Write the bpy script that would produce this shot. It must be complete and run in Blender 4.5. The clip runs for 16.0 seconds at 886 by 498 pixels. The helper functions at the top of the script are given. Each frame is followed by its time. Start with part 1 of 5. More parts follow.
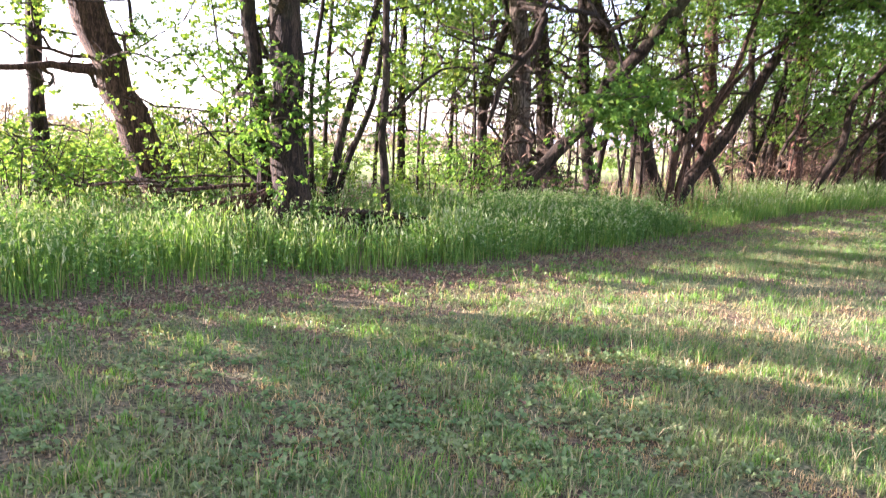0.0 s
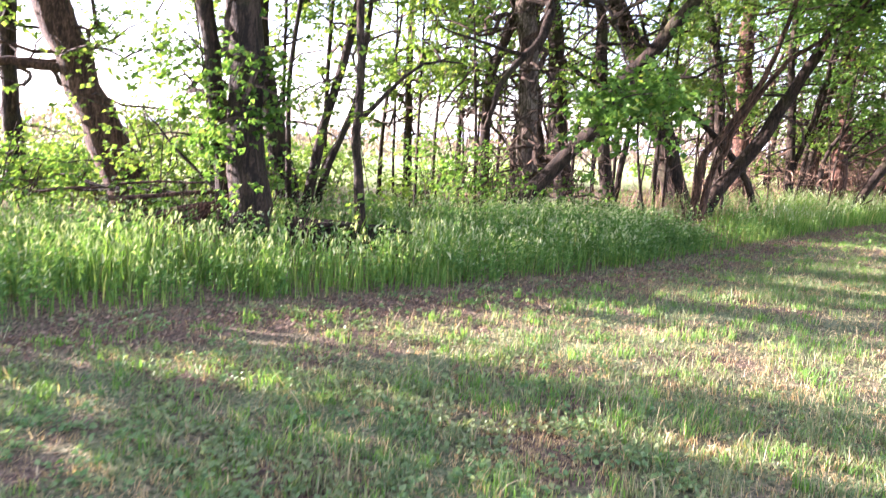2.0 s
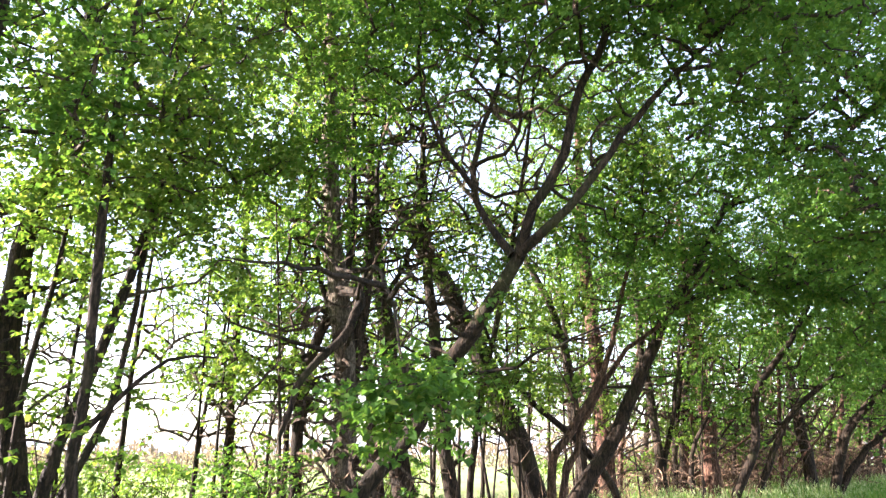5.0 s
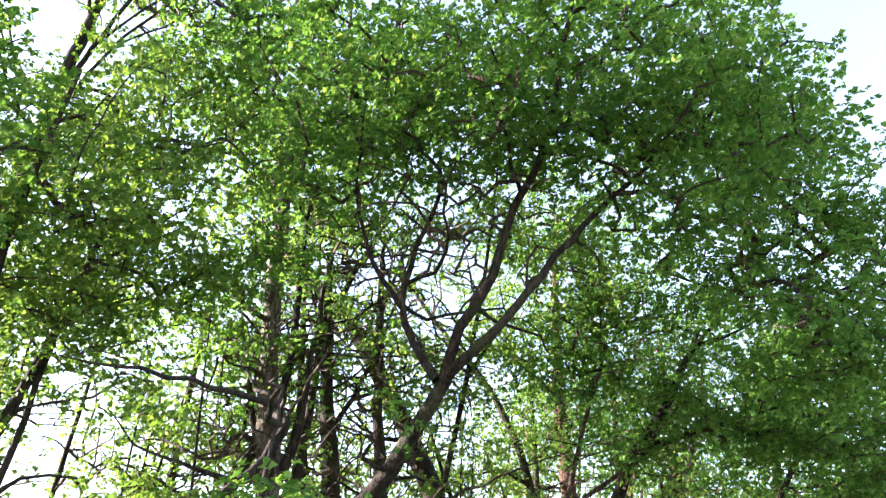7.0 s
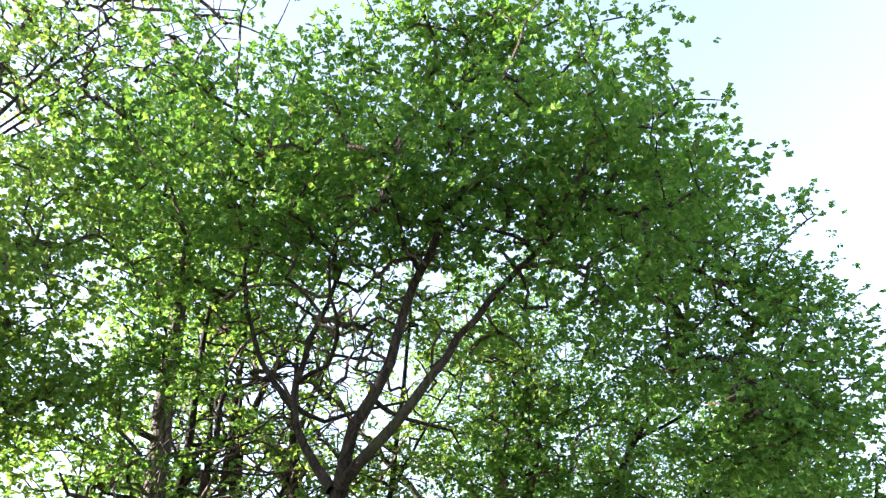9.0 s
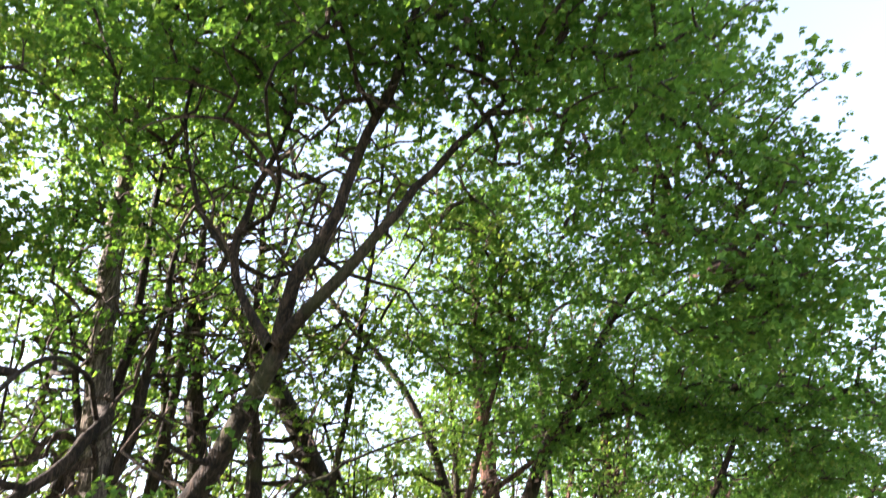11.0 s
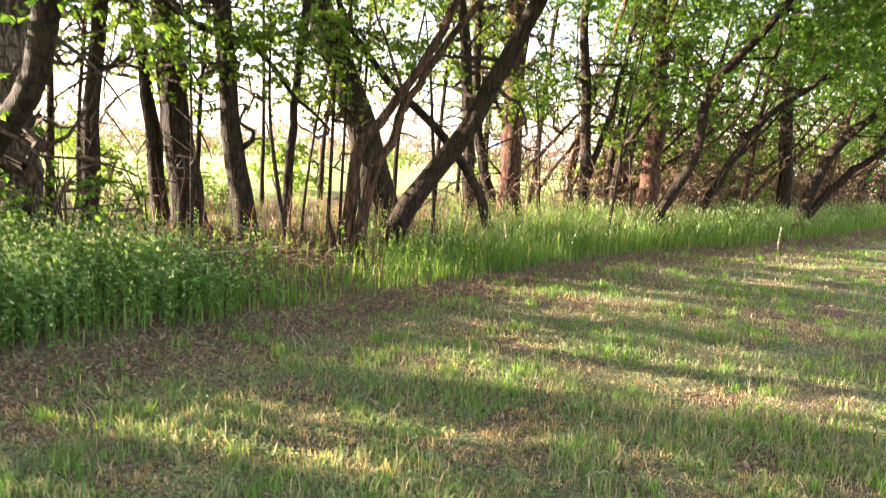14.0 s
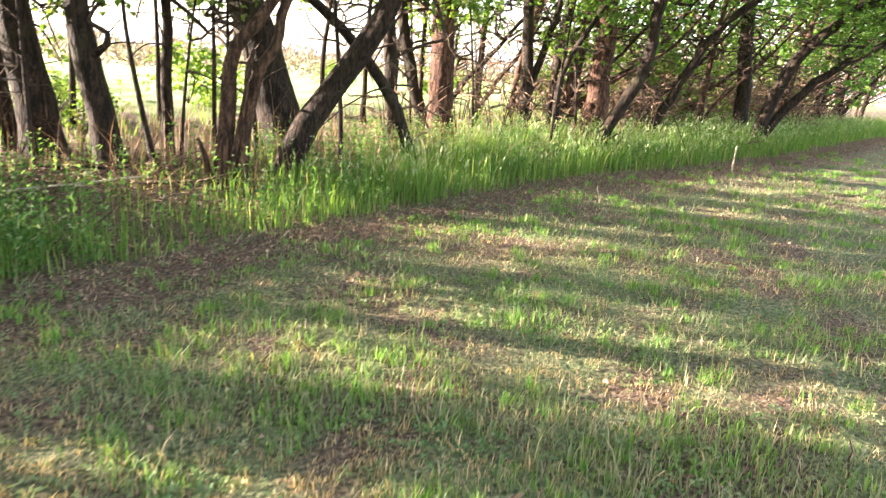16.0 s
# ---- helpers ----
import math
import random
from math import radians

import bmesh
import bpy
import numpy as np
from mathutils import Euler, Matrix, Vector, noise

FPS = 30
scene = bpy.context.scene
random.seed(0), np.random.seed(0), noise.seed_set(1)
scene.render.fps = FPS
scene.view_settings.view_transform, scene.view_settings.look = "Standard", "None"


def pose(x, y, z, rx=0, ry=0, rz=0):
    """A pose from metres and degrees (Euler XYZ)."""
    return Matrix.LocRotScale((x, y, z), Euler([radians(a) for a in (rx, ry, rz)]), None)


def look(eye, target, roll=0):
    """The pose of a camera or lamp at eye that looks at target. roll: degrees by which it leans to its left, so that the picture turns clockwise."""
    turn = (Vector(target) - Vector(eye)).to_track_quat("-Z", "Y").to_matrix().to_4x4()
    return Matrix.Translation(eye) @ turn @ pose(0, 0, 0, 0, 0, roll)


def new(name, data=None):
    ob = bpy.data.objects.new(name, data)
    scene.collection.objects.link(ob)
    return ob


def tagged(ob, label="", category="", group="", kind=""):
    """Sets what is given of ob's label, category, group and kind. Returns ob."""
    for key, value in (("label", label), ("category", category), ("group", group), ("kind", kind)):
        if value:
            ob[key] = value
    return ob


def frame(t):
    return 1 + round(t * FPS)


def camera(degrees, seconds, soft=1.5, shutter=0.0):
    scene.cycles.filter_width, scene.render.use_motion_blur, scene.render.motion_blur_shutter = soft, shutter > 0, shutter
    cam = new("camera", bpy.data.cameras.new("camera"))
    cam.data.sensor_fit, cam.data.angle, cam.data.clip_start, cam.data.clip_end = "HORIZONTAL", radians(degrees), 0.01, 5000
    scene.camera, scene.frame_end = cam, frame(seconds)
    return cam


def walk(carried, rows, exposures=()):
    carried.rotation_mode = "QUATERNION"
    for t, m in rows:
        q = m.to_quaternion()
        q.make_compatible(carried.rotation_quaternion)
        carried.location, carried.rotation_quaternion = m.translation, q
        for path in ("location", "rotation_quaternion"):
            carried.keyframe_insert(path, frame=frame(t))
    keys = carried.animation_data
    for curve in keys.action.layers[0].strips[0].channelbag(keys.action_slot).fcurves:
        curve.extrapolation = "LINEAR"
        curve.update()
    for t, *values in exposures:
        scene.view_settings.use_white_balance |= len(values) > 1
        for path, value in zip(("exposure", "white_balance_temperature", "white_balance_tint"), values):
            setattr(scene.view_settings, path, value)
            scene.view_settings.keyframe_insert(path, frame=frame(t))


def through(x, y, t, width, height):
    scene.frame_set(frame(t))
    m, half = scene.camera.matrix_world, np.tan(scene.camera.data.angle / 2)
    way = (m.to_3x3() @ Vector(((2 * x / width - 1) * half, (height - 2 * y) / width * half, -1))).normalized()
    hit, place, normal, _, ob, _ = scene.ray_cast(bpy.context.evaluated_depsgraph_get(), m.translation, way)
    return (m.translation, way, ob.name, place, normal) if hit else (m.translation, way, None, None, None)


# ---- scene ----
cam = camera(63.2, 16.0, soft=1.25, shutter=0.34)
PATH = [
    (0.0, 0.000, 0.000, 1.585, 80.89, -2.69, 0.80),
    (0.5, 0.166, 0.290, 1.565, 76.55, -1.72, 2.23),
    (1.0, 0.436, 0.588, 1.575, 74.68, -2.28, 3.94),
    (1.5, 0.607, 0.875, 1.560, 75.65, -2.55, 5.33),
    (2.0, 0.708, 1.209, 1.593, 81.15, -3.01, 3.90),
    (2.5, 0.886, 1.513, 1.593, 84.46, -0.96, 1.72),
    (3.0, 1.087, 1.842, 1.629, 90.73, -1.21, 1.37),
    (3.5, 1.234, 2.161, 1.633, 95.23, -1.58, -0.13),
    (4.0, 1.422, 2.436, 1.636, 98.65, -0.37, -2.61),
    (4.5, 1.719, 2.688, 1.643, 102.23, 0.09, -3.70),
    (7.0, 3.114, 3.375, 1.581, 116.75, -2.64, -3.96),
    (7.5, 3.334, 3.564, 1.595, 121.18, -0.91, -4.56),
    (8.0, 3.523, 3.750, 1.593, 126.63, 1.93, -3.63),
    (10.5, 4.228, 4.922, 1.606, 123.53, 1.06, -7.97),
    (11.0, 4.368, 5.098, 1.634, 117.99, 0.59, -6.42),
    (11.5, 4.608, 5.302, 1.628, 112.34, -1.27, -4.03),
    (12.0, 4.861, 5.528, 1.607, 105.66, -1.23, -2.15),
    (12.5, 5.102, 5.771, 1.623, 99.31, -1.43, -2.62),
    (13.0, 5.355, 6.017, 1.620, 93.29, -1.58, -3.26),
    (13.5, 5.560, 6.250, 1.603, 87.69, -3.01, -1.91),
    (14.0, 5.717, 6.586, 1.576, 81.91, -4.03, -1.23),
    (14.5, 5.911, 6.909, 1.543, 77.09, -1.66, -2.40),
    (15.0, 6.148, 7.240, 1.557, 74.56, -2.58, -1.42),
    (15.5, 6.285, 7.605, 1.554, 73.92, -4.11, -1.90),
    (16.0, 6.410, 7.990, 1.581, 75.31, -4.20, -4.40),
]
LIGHT_METER = [
    (0.0, 2.99, 5800, 33),
    (1.5, 3.26, 5680, 34),
    (2.5, 3.08, 5750, 33),
    (3.1, 2.62, 5950, 26),
    (3.6, 2.66, 6000, 25),
    (4.1, 2.92, 5950, 24),
    (4.5, 3.05, 5950, 20),
    (6.8, 3.08, 5650, 18),
    (8.0, 3.12, 5550, 18),
    (11.0, 3.0, 5950, 20),
    (13.0, 2.88, 6950, 21),
    (14.0, 3.12, 6900, 20),
    (15.0, 3.45, 6950, 19),
    (16.0, 3.3, 6350, 19),
]
walk(cam, [(r[0], pose(*r[1:])) for r in PATH], LIGHT_METER)

# ---- daylight: low evening sun behind the belt of trees ----
SUN_EL, SUN_AZ = 13.5, 282.2
world = bpy.data.worlds.new("world")
scene.world = world
world.use_nodes = True
sky = world.node_tree.nodes.new("ShaderNodeTexSky")
sky.sky_type = "NISHITA"
sky.sun_disc = False
sky.sun_elevation, sky.sun_rotation = radians(SUN_EL), radians(SUN_AZ)
sky.air_density, sky.dust_density, sky.ozone_density = 1.0, 1.2, 1.0
bg = world.node_tree.nodes["Background"]
bg.inputs["Strength"].default_value = 0.1
haze = world.node_tree.nodes.new("ShaderNodeHueSaturation")
haze.inputs["Saturation"].default_value, haze.inputs["Value"].default_value = 0.62, 1.0
world.node_tree.links.new(sky.outputs["Color"], haze.inputs["Color"])
world.node_tree.links.new(haze.outputs["Color"], bg.inputs["Color"])
sun_data = bpy.data.lights.new("sun", "SUN")
sun_data.energy, sun_data.angle, sun_data.color = 5.0, radians(0.6), (1.0, 0.88, 0.72)
sun = new("sun", sun_data)
az, el = radians(SUN_AZ), radians(SUN_EL)
to_sun = Vector((math.sin(az) * math.cos(el), math.cos(az) * math.cos(el), math.sin(el)))
sun.matrix_world = look(to_sun * 60, (0, 0, 0))


# ---- materials ----
def material(name, rough=0.8):
    m = bpy.data.materials.new(name)
    m.use_nodes = True
    nt = m.node_tree
    b = nt.nodes["Principled BSDF"]
    b.inputs["Roughness"].default_value = rough
    b.inputs["Specular IOR Level"].default_value = 0.25
    return m, nt, b


def ramp_node(nt, stops):
    r = nt.nodes.new("ShaderNodeValToRGB")
    e = r.color_ramp.elements
    while len(e) < len(stops):
        e.new(0.5)
    for k, (p, c) in zip(e, stops):
        k.position, k.color = p, (*c, 1)
    return r


def noise_node(nt, scale, detail=4.0, stretch=(1, 1, 1), coord="Object"):
    tc, mp, n = nt.nodes.new("ShaderNodeTexCoord"), nt.nodes.new("ShaderNodeMapping"), nt.nodes.new("ShaderNodeTexNoise")
    mp.inputs["Scale"].default_value = stretch
    n.inputs["Scale"].default_value, n.inputs["Detail"].default_value = scale, detail
    nt.links.new(tc.outputs[coord], mp.inputs["Vector"])
    nt.links.new(mp.outputs["Vector"], n.inputs["Vector"])
    return n


def mix_colour(nt, fac, a, b, how="MIX"):
    m = nt.nodes.new("ShaderNodeMix")
    m.data_type, m.blend_type = "RGBA", how
    for k, v in ((0, fac), (6, a), (7, b)):
        if hasattr(v, "is_output"):
            nt.links.new(v, m.inputs[k])
        else:
            m.inputs[k].default_value = v if k == 0 else (*v, 1)
    return m.outputs[2]


def bumped(nt, b, height, strength, distance):
    n = nt.nodes.new("ShaderNodeBump")
    n.inputs["Strength"].default_value, n.inputs["Distance"].default_value = strength, distance
    nt.links.new(height, n.inputs["Height"])
    nt.links.new(n.outputs["Normal"], b.inputs["Normal"])


def bark_material(name, dark, light, moss=(0.10, 0.12, 0.05), moss_amount=0.25):
    m, nt, b = material(name, 0.9)
    plates, fine, wide = noise_node(nt, 19, 4, (1, 1, 0.22)), noise_node(nt, 60, 5, (1, 1, 0.5)), noise_node(nt, 1.6, 3)
    plates.inputs["Distortion"].default_value = 1.1
    height = mix_colour(nt, 0.35, plates.outputs["Fac"], fine.outputs["Fac"])
    r = ramp_node(nt, [(0.36, tuple(0.55 * c for c in dark)), (0.46, dark), (0.62, light), (0.74, tuple(1.35 * c for c in light))])
    nt.links.new(height, r.inputs["Fac"])
    patch = ramp_node(nt, [(0.55, (0, 0, 0)), (0.72, (moss_amount,) * 3)])
    nt.links.new(wide.outputs["Fac"], patch.inputs["Fac"])
    nt.links.new(mix_colour(nt, patch.outputs["Color"], r.outputs["Color"], moss), b.inputs["Base Color"])
    bumped(nt, b, height, 0.8, 0.06)
    return m


def blade_material(name, stops, through=0.4, rough=0.55, patches=None):
    """Leaves and blades: a colour for each one, light that shines through."""
    m, nt, b = material(name, rough)
    g = nt.nodes.new("ShaderNodeNewGeometry")
    r = ramp_node(nt, stops)
    nt.links.new(g.outputs["Random Per Island"], r.inputs["Fac"])
    colour = r.outputs["Color"]
    if patches:
        n = noise_node(nt, patches[0], 3)
        p = ramp_node(nt, [(0.42, (0, 0, 0)), (0.62, (patches[2],) * 3)])
        nt.links.new(n.outputs["Fac"], p.inputs["Fac"])
        colour = mix_colour(nt, p.outputs["Color"], colour, patches[1])
    nt.links.new(colour, b.inputs["Base Color"])
    t, mx, out = nt.nodes.new("ShaderNodeBsdfTranslucent"), nt.nodes.new("ShaderNodeMixShader"), nt.nodes["Material Output"]
    nt.links.new(mix_colour(nt, 1.0, colour, (1.0, 0.95, 0.45), "MULTIPLY"), t.inputs["Color"])
    mx.inputs["Fac"].default_value = through
    nt.links.new(b.outputs[0], mx.inputs[1])
    nt.links.new(t.outputs[0], mx.inputs[2])
    nt.links.new(mx.outputs[0], out.inputs["Surface"])
    return m


BARK = bark_material("bark_dark", (0.016, 0.011, 0.007), (0.060, 0.039, 0.025), (0.07, 0.075, 0.025), 0.4)
BARK_PALE = bark_material("bark_pale", (0.060, 0.045, 0.034), (0.23, 0.18, 0.135), moss_amount=0.2)
BARK_RED = bark_material("bark_red", (0.038, 0.019, 0.013), (0.175, 0.088, 0.056), moss_amount=0.1)
BARK_WARM = bark_material("bark_warm", (0.036, 0.020, 0.012), (0.135, 0.074, 0.044), moss_amount=0.1)
BRUSH = bark_material("brush_twig", (0.09, 0.055, 0.036), (0.33, 0.21, 0.135), moss_amount=0.0)
TWIG = bark_material("twig_bark", (0.036, 0.024, 0.017), (0.125, 0.082, 0.055))
LEAF = blade_material("leaf_green", [(0.0, (0.075, 0.17, 0.035)), (0.5, (0.12, 0.245, 0.05)), (0.85, (0.165, 0.30, 0.06)), (1.0, (0.25, 0.33, 0.08))], 0.64)
LEAF_LIGHT = blade_material("leaf_young", [(0.0, (0.10, 0.195, 0.035)), (0.6, (0.155, 0.27, 0.05)), (1.0, (0.26, 0.33, 0.085))], 0.58)
GRASS_TALL = blade_material("tall_grass", [(0.0, (0.09, 0.19, 0.035)), (0.5, (0.16, 0.30, 0.06)), (0.85, (0.25, 0.38, 0.10)), (1.0, (0.44, 0.42, 0.20))], 0.55)
GRASS_TUFT = blade_material("lawn_tuft", [(0.0, (0.10, 0.23, 0.04)), (0.6, (0.18, 0.36, 0.065)), (0.92, (0.30, 0.44, 0.11)), (1.0, (0.42, 0.38, 0.2))], 0.45)
GRASS_LAWN = blade_material("lawn_grass", [(0.0, (0.09, 0.17, 0.065)), (0.45, (0.16, 0.26, 0.10)), (0.72, (0.26, 0.32, 0.16)), (0.86, (0.44, 0.38, 0.23)), (1.0, (0.52, 0.39, 0.26))], 0.35, patches=(0.9, (0.40, 0.31, 0.17), 0.32))
HERB = blade_material("herb_leaf", [(0.0, (0.075, 0.18, 0.045)), (0.6, (0.14, 0.275, 0.07)), (1.0, (0.24, 0.37, 0.12))], 0.5)
COVER = blade_material("ground_cover", [(0.0, (0.09, 0.18, 0.06)), (0.55, (0.17, 0.28, 0.10)), (0.85, (0.24, 0.33, 0.13)), (1.0, (0.32, 0.35, 0.17))], 0.35, patches=(1.1, (0.42, 0.34, 0.20), 0.3))
SEED = blade_material("seed_head", [(0.0, (0.26, 0.36, 0.16)), (1.0, (0.50, 0.55, 0.34))], 0.4)
DRY_GRASS = blade_material("dry_grass", [(0.0, (0.32, 0.20, 0.10)), (0.5, (0.56, 0.40, 0.21)), (1.0, (0.74, 0.58, 0.34))], 0.35, 0.7)
STRAW = blade_material("dry_stalk", [(0.0, (0.22, 0.12, 0.08)), (0.6, (0.42, 0.26, 0.18)), (1.0, (0.58, 0.43, 0.30))], 0.2, 0.8)
LITTER = blade_material("dead_leaf", [(0.0, (0.11, 0.065, 0.042)), (0.6, (0.25, 0.15, 0.10)), (1.0, (0.42, 0.28, 0.19))], 0.15, 0.8)
WOOD = bark_material("weathered_wood", (0.30, 0.25, 0.17), (0.55, 0.48, 0.34), moss_amount=0.0)

# ---- the lawn's edge ----
EDGE_X = [-60, -15, -3.65, -2.07, -0.7, 0.6, 1.9, 3.0, 3.8, 4.9, 5.75, 6.8, 8.3, 9.6, 12.8, 16.8, 23.0, 60.0]
EDGE_Y = [-32, -2, 5.73, 7.0, 7.85, 8.8, 10.0, 11.05, 11.9, 13.35, 14.5, 15.7, 17.5, 18.8, 21.35, 25.15, 31.6, 66.0]


def verge(x, y):
    """Metres behind the lawn's edge (negative: on the lawn)."""
    return (np.asarray(y) - np.interp(x, EDGE_X, EDGE_Y)) * 0.70


def hills(x, y, scale, seed):
    """Smooth uneven field of about -1 to 1, made of crossing waves."""
    rg = np.random.RandomState(seed)
    out = np.zeros_like(np.asarray(x, float))
    for k in range(9):
        a, s, p = rg.uniform(0, 6.28), scale * 0.75 ** (k % 5), rg.uniform(0, 6.28)
        out += np.sin((x * math.cos(a) + y * math.sin(a)) * 6.28 / s + p + 1.3 * np.sin((x * math.sin(a) - y * math.cos(a)) * 4.1 / s))
    return out / 4.0


def ground_z(x, y):
    d = verge(x, y)
    z = 0.02 * hills(x, y, 3.1, 5) + 0.012 * hills(x, y, 0.7, 6) + 0.10 * np.clip(d / 2.5, 0, 1)
    z = np.where(d > 0.5, z + 0.05 * hills(x, y, 2.2, 7) * np.clip((d - 0.5) / 2, 0, 1), z)
    return z - 10.2 * np.clip((d - 14) / 260, 0, 1) * (1 - np.exp(-np.maximum(d - 14, 0) / 12))


# ---- building blocks ----
def mesh_from(name, verts, faces, mat, smooth=False):
    """verts: n x 3 array; faces: list of (m x k) index arrays."""
    me = bpy.data.meshes.new(name)
    verts = np.asarray(verts, np.float32)
    faces = [np.asarray(f, np.int32) for f in faces if len(f)]
    me.vertices.add(len(verts))
    me.vertices.foreach_set("co", verts.ravel())
    loops = np.concatenate([f.ravel() for f in faces])
    totals = np.concatenate([np.full(len(f), f.shape[1], np.int32) for f in faces])
    starts = np.concatenate([[0], np.cumsum(totals)[:-1]]).astype(np.int32)
    me.loops.add(len(loops))
    me.loops.foreach_set("vertex_index", loops)
    me.polygons.add(len(totals))
    me.polygons.foreach_set("loop_start", starts)
    me.polygons.foreach_set("loop_total", totals)
    me.polygons.foreach_set("use_smooth", np.full(len(totals), smooth))
    me.update(calc_edges=True)
    me.materials.append(mat)
    return me


def part(name, me, parent, label=""):
    ob = new(name, me)
    ob.parent = parent
    return tagged(ob, label)


def thing(name, at, label, category, group=""):
    ob = new(name)
    ob.location = at
    ob.empty_display_size = 0.2
    return tagged(ob, label, category, group)


def smooth_line(pts, step=0.35):
    """A Catmull-Rom line through the points, about a step apart."""
    p = np.asarray(pts, float)
    p = np.vstack([2 * p[0] - p[1], p, 2 * p[-1] - p[-2]])
    out = []
    for i in range(1, len(p) - 2):
        n = max(2, int(np.linalg.norm(p[i + 1] - p[i]) / step))
        for t in np.arange(n) / n:
            a, b, c, d = p[i - 1:i + 3]
            out.append(0.5 * (2 * b + (c - a) * t + (2 * a - 5 * b + 4 * c - d) * t * t + (3 * b - a - 3 * c + d) * t ** 3))
    out.append(p[-2])
    return np.array(out)


def tube(line, r0, r1, sides=10, rough=0.0, flare=0.0, rg=None, power=1.0):
    """Vertices and quads of a tapered, uneven tube with a closed tip."""
    n = len(line)
    t = np.linspace(0, 1, n)
    r = r1 + (r0 - r1) * (1 - t) ** power
    run = np.concatenate([[0], np.cumsum(np.linalg.norm(np.diff(line, axis=0), axis=1))])
    r = r * (1 + flare * np.exp(-run / 0.22))
    tan = np.gradient(line, axis=0)
    tan /= np.linalg.norm(tan, axis=1)[:, None] + 1e-9
    ref = np.array([0.31, 0.95, 0.05])
    u = np.cross(tan, ref)
    u /= np.linalg.norm(u, axis=1)[:, None] + 1e-9
    v = np.cross(tan, u)
    a = np.linspace(0, 2 * math.pi, sides, endpoint=False)
    rr = np.repeat(r[:, None], sides, 1)
    if rough:
        lobes = 1 + rough * (np.sin(a * 3 + 1.0)[None] * 0.5 + rg.normal(0, 0.5, (n, sides)) + np.sin(a * 2)[None] * np.sin(run * 2.1)[:, None])
        rr = rr * lobes
    ring = line[:, None] + rr[..., None] * (np.cos(a)[None, :, None] * u[:, None] + np.sin(a)[None, :, None] * v[:, None])
    verts = np.vstack([ring.reshape(-1, 3), line[-1] + tan[-1] * r1])
    i, j = np.meshgrid(np.arange(n - 1), np.arange(sides), indexing="ij")
    k = (j + 1) % sides
    quads = np.stack([i * sides + j, i * sides + k, (i + 1) * sides + k, (i + 1) * sides + j], -1).reshape(-1, 4)
    j = np.arange(sides)
    tip = np.stack([(n - 1) * sides + j, (n - 1) * sides + (j + 1) % sides, np.full(sides, n * sides)], -1)
    return verts, quads, tip


def leaf_faces(c, d, size, rg, slim):
    """One folded pointed leaf from each place c along each way d."""
    n = len(c)
    up = rg.normal(0, 0.4, (n, 3)) + np.array([0, 0, 1])
    side = np.cross(d, up)
    side /= np.linalg.norm(side, axis=1)[:, None] + 1e-9
    nor = np.cross(side, d)
    s = (size * rg.uniform(0.6, 1.3, n))[:, None]
    fold = rg.uniform(0.05, 0.22, n)[:, None]
    verts = np.stack([c, c + s * (0.45 * d + slim * side + fold * nor), c + s * (d - 0.12 * nor), c + s * (0.45 * d - slim * side + fold * nor)], 1).reshape(-1, 3)
    b = np.arange(n)[:, None] * 4
    return verts, [np.concatenate([b + [0, 1, 2], b + [0, 2, 3]], 1).reshape(-1, 3)]


def leaflets(c, d, size, rg, slim):
    """A compound leaf at each place c: an end leaflet and two side ones in one drooping plane."""
    n = len(c)
    up = rg.normal(0, 0.35, (n, 3)) + np.array([0, 0, 1])
    side = np.cross(d, up)
    side /= np.linalg.norm(side, axis=1)[:, None] + 1e-9
    s = (size * rg.uniform(0.75, 1.25, n))[:, None]
    dip = np.array([0, 0, -0.18])
    at, way = [c + 0.55 * s * d], [d + dip]
    for k in (-1, 1):
        at.append(c + 0.3 * s * d)
        way.append(0.5 * d + 0.87 * k * side + dip)
    at, way = np.stack(at, 1).reshape(-1, 3), np.stack(way, 1).reshape(-1, 3)
    return leaf_faces(at, way / np.linalg.norm(way, axis=1)[:, None], size, rg, slim)


def leaves(centres, count, spread, size, rg, droop=0.35, slim=0.42):
    """Loose leaves round the centres."""
    n = len(centres) * count
    c = np.repeat(centres, count, 0) + rg.normal(0, 1, (n, 3)) * np.array([1, 1, 0.62]) * spread
    ang, dip = rg.uniform(0, 2 * math.pi, n), rg.normal(-droop, 0.45, n)
    d = np.stack([np.cos(ang) * np.cos(dip), np.sin(ang) * np.cos(dip), np.sin(dip)], -1)
    return leaf_faces(c, d, size, rg, slim)


def sprays(centres, count, reach, size, rg, slim=0.46):
    """Leaves in rows along a few shoots that spread from each centre and droop at the ends."""
    shoots = 5
    n = len(centres) * shoots
    ang, dip = rg.uniform(0, 2 * math.pi, n), rg.normal(0.05, 0.5, n)
    way = np.stack([np.cos(ang) * np.cos(dip), np.sin(ang) * np.cos(dip), np.sin(dip)], -1)
    each = max(1, count // (3 * shoots))
    way = np.repeat(way, each, 0)
    root = np.repeat(centres, shoots * each, 0)
    m = len(root)
    t = rg.uniform(0.05, 1, m)[:, None] * reach * rg.uniform(0.7, 1.3, m)[:, None]
    c = root + way * t + rg.normal(0, 0.035, (m, 3))
    c[:, 2] -= (0.35 * t * t / reach)[:, 0]
    turn = rg.normal(0, 0.75, (m, 3))
    d = way + turn + np.array([0, 0, -0.45])
    d /= np.linalg.norm(d, axis=1)[:, None] + 1e-9
    return leaflets(c, d, size, rg, slim)


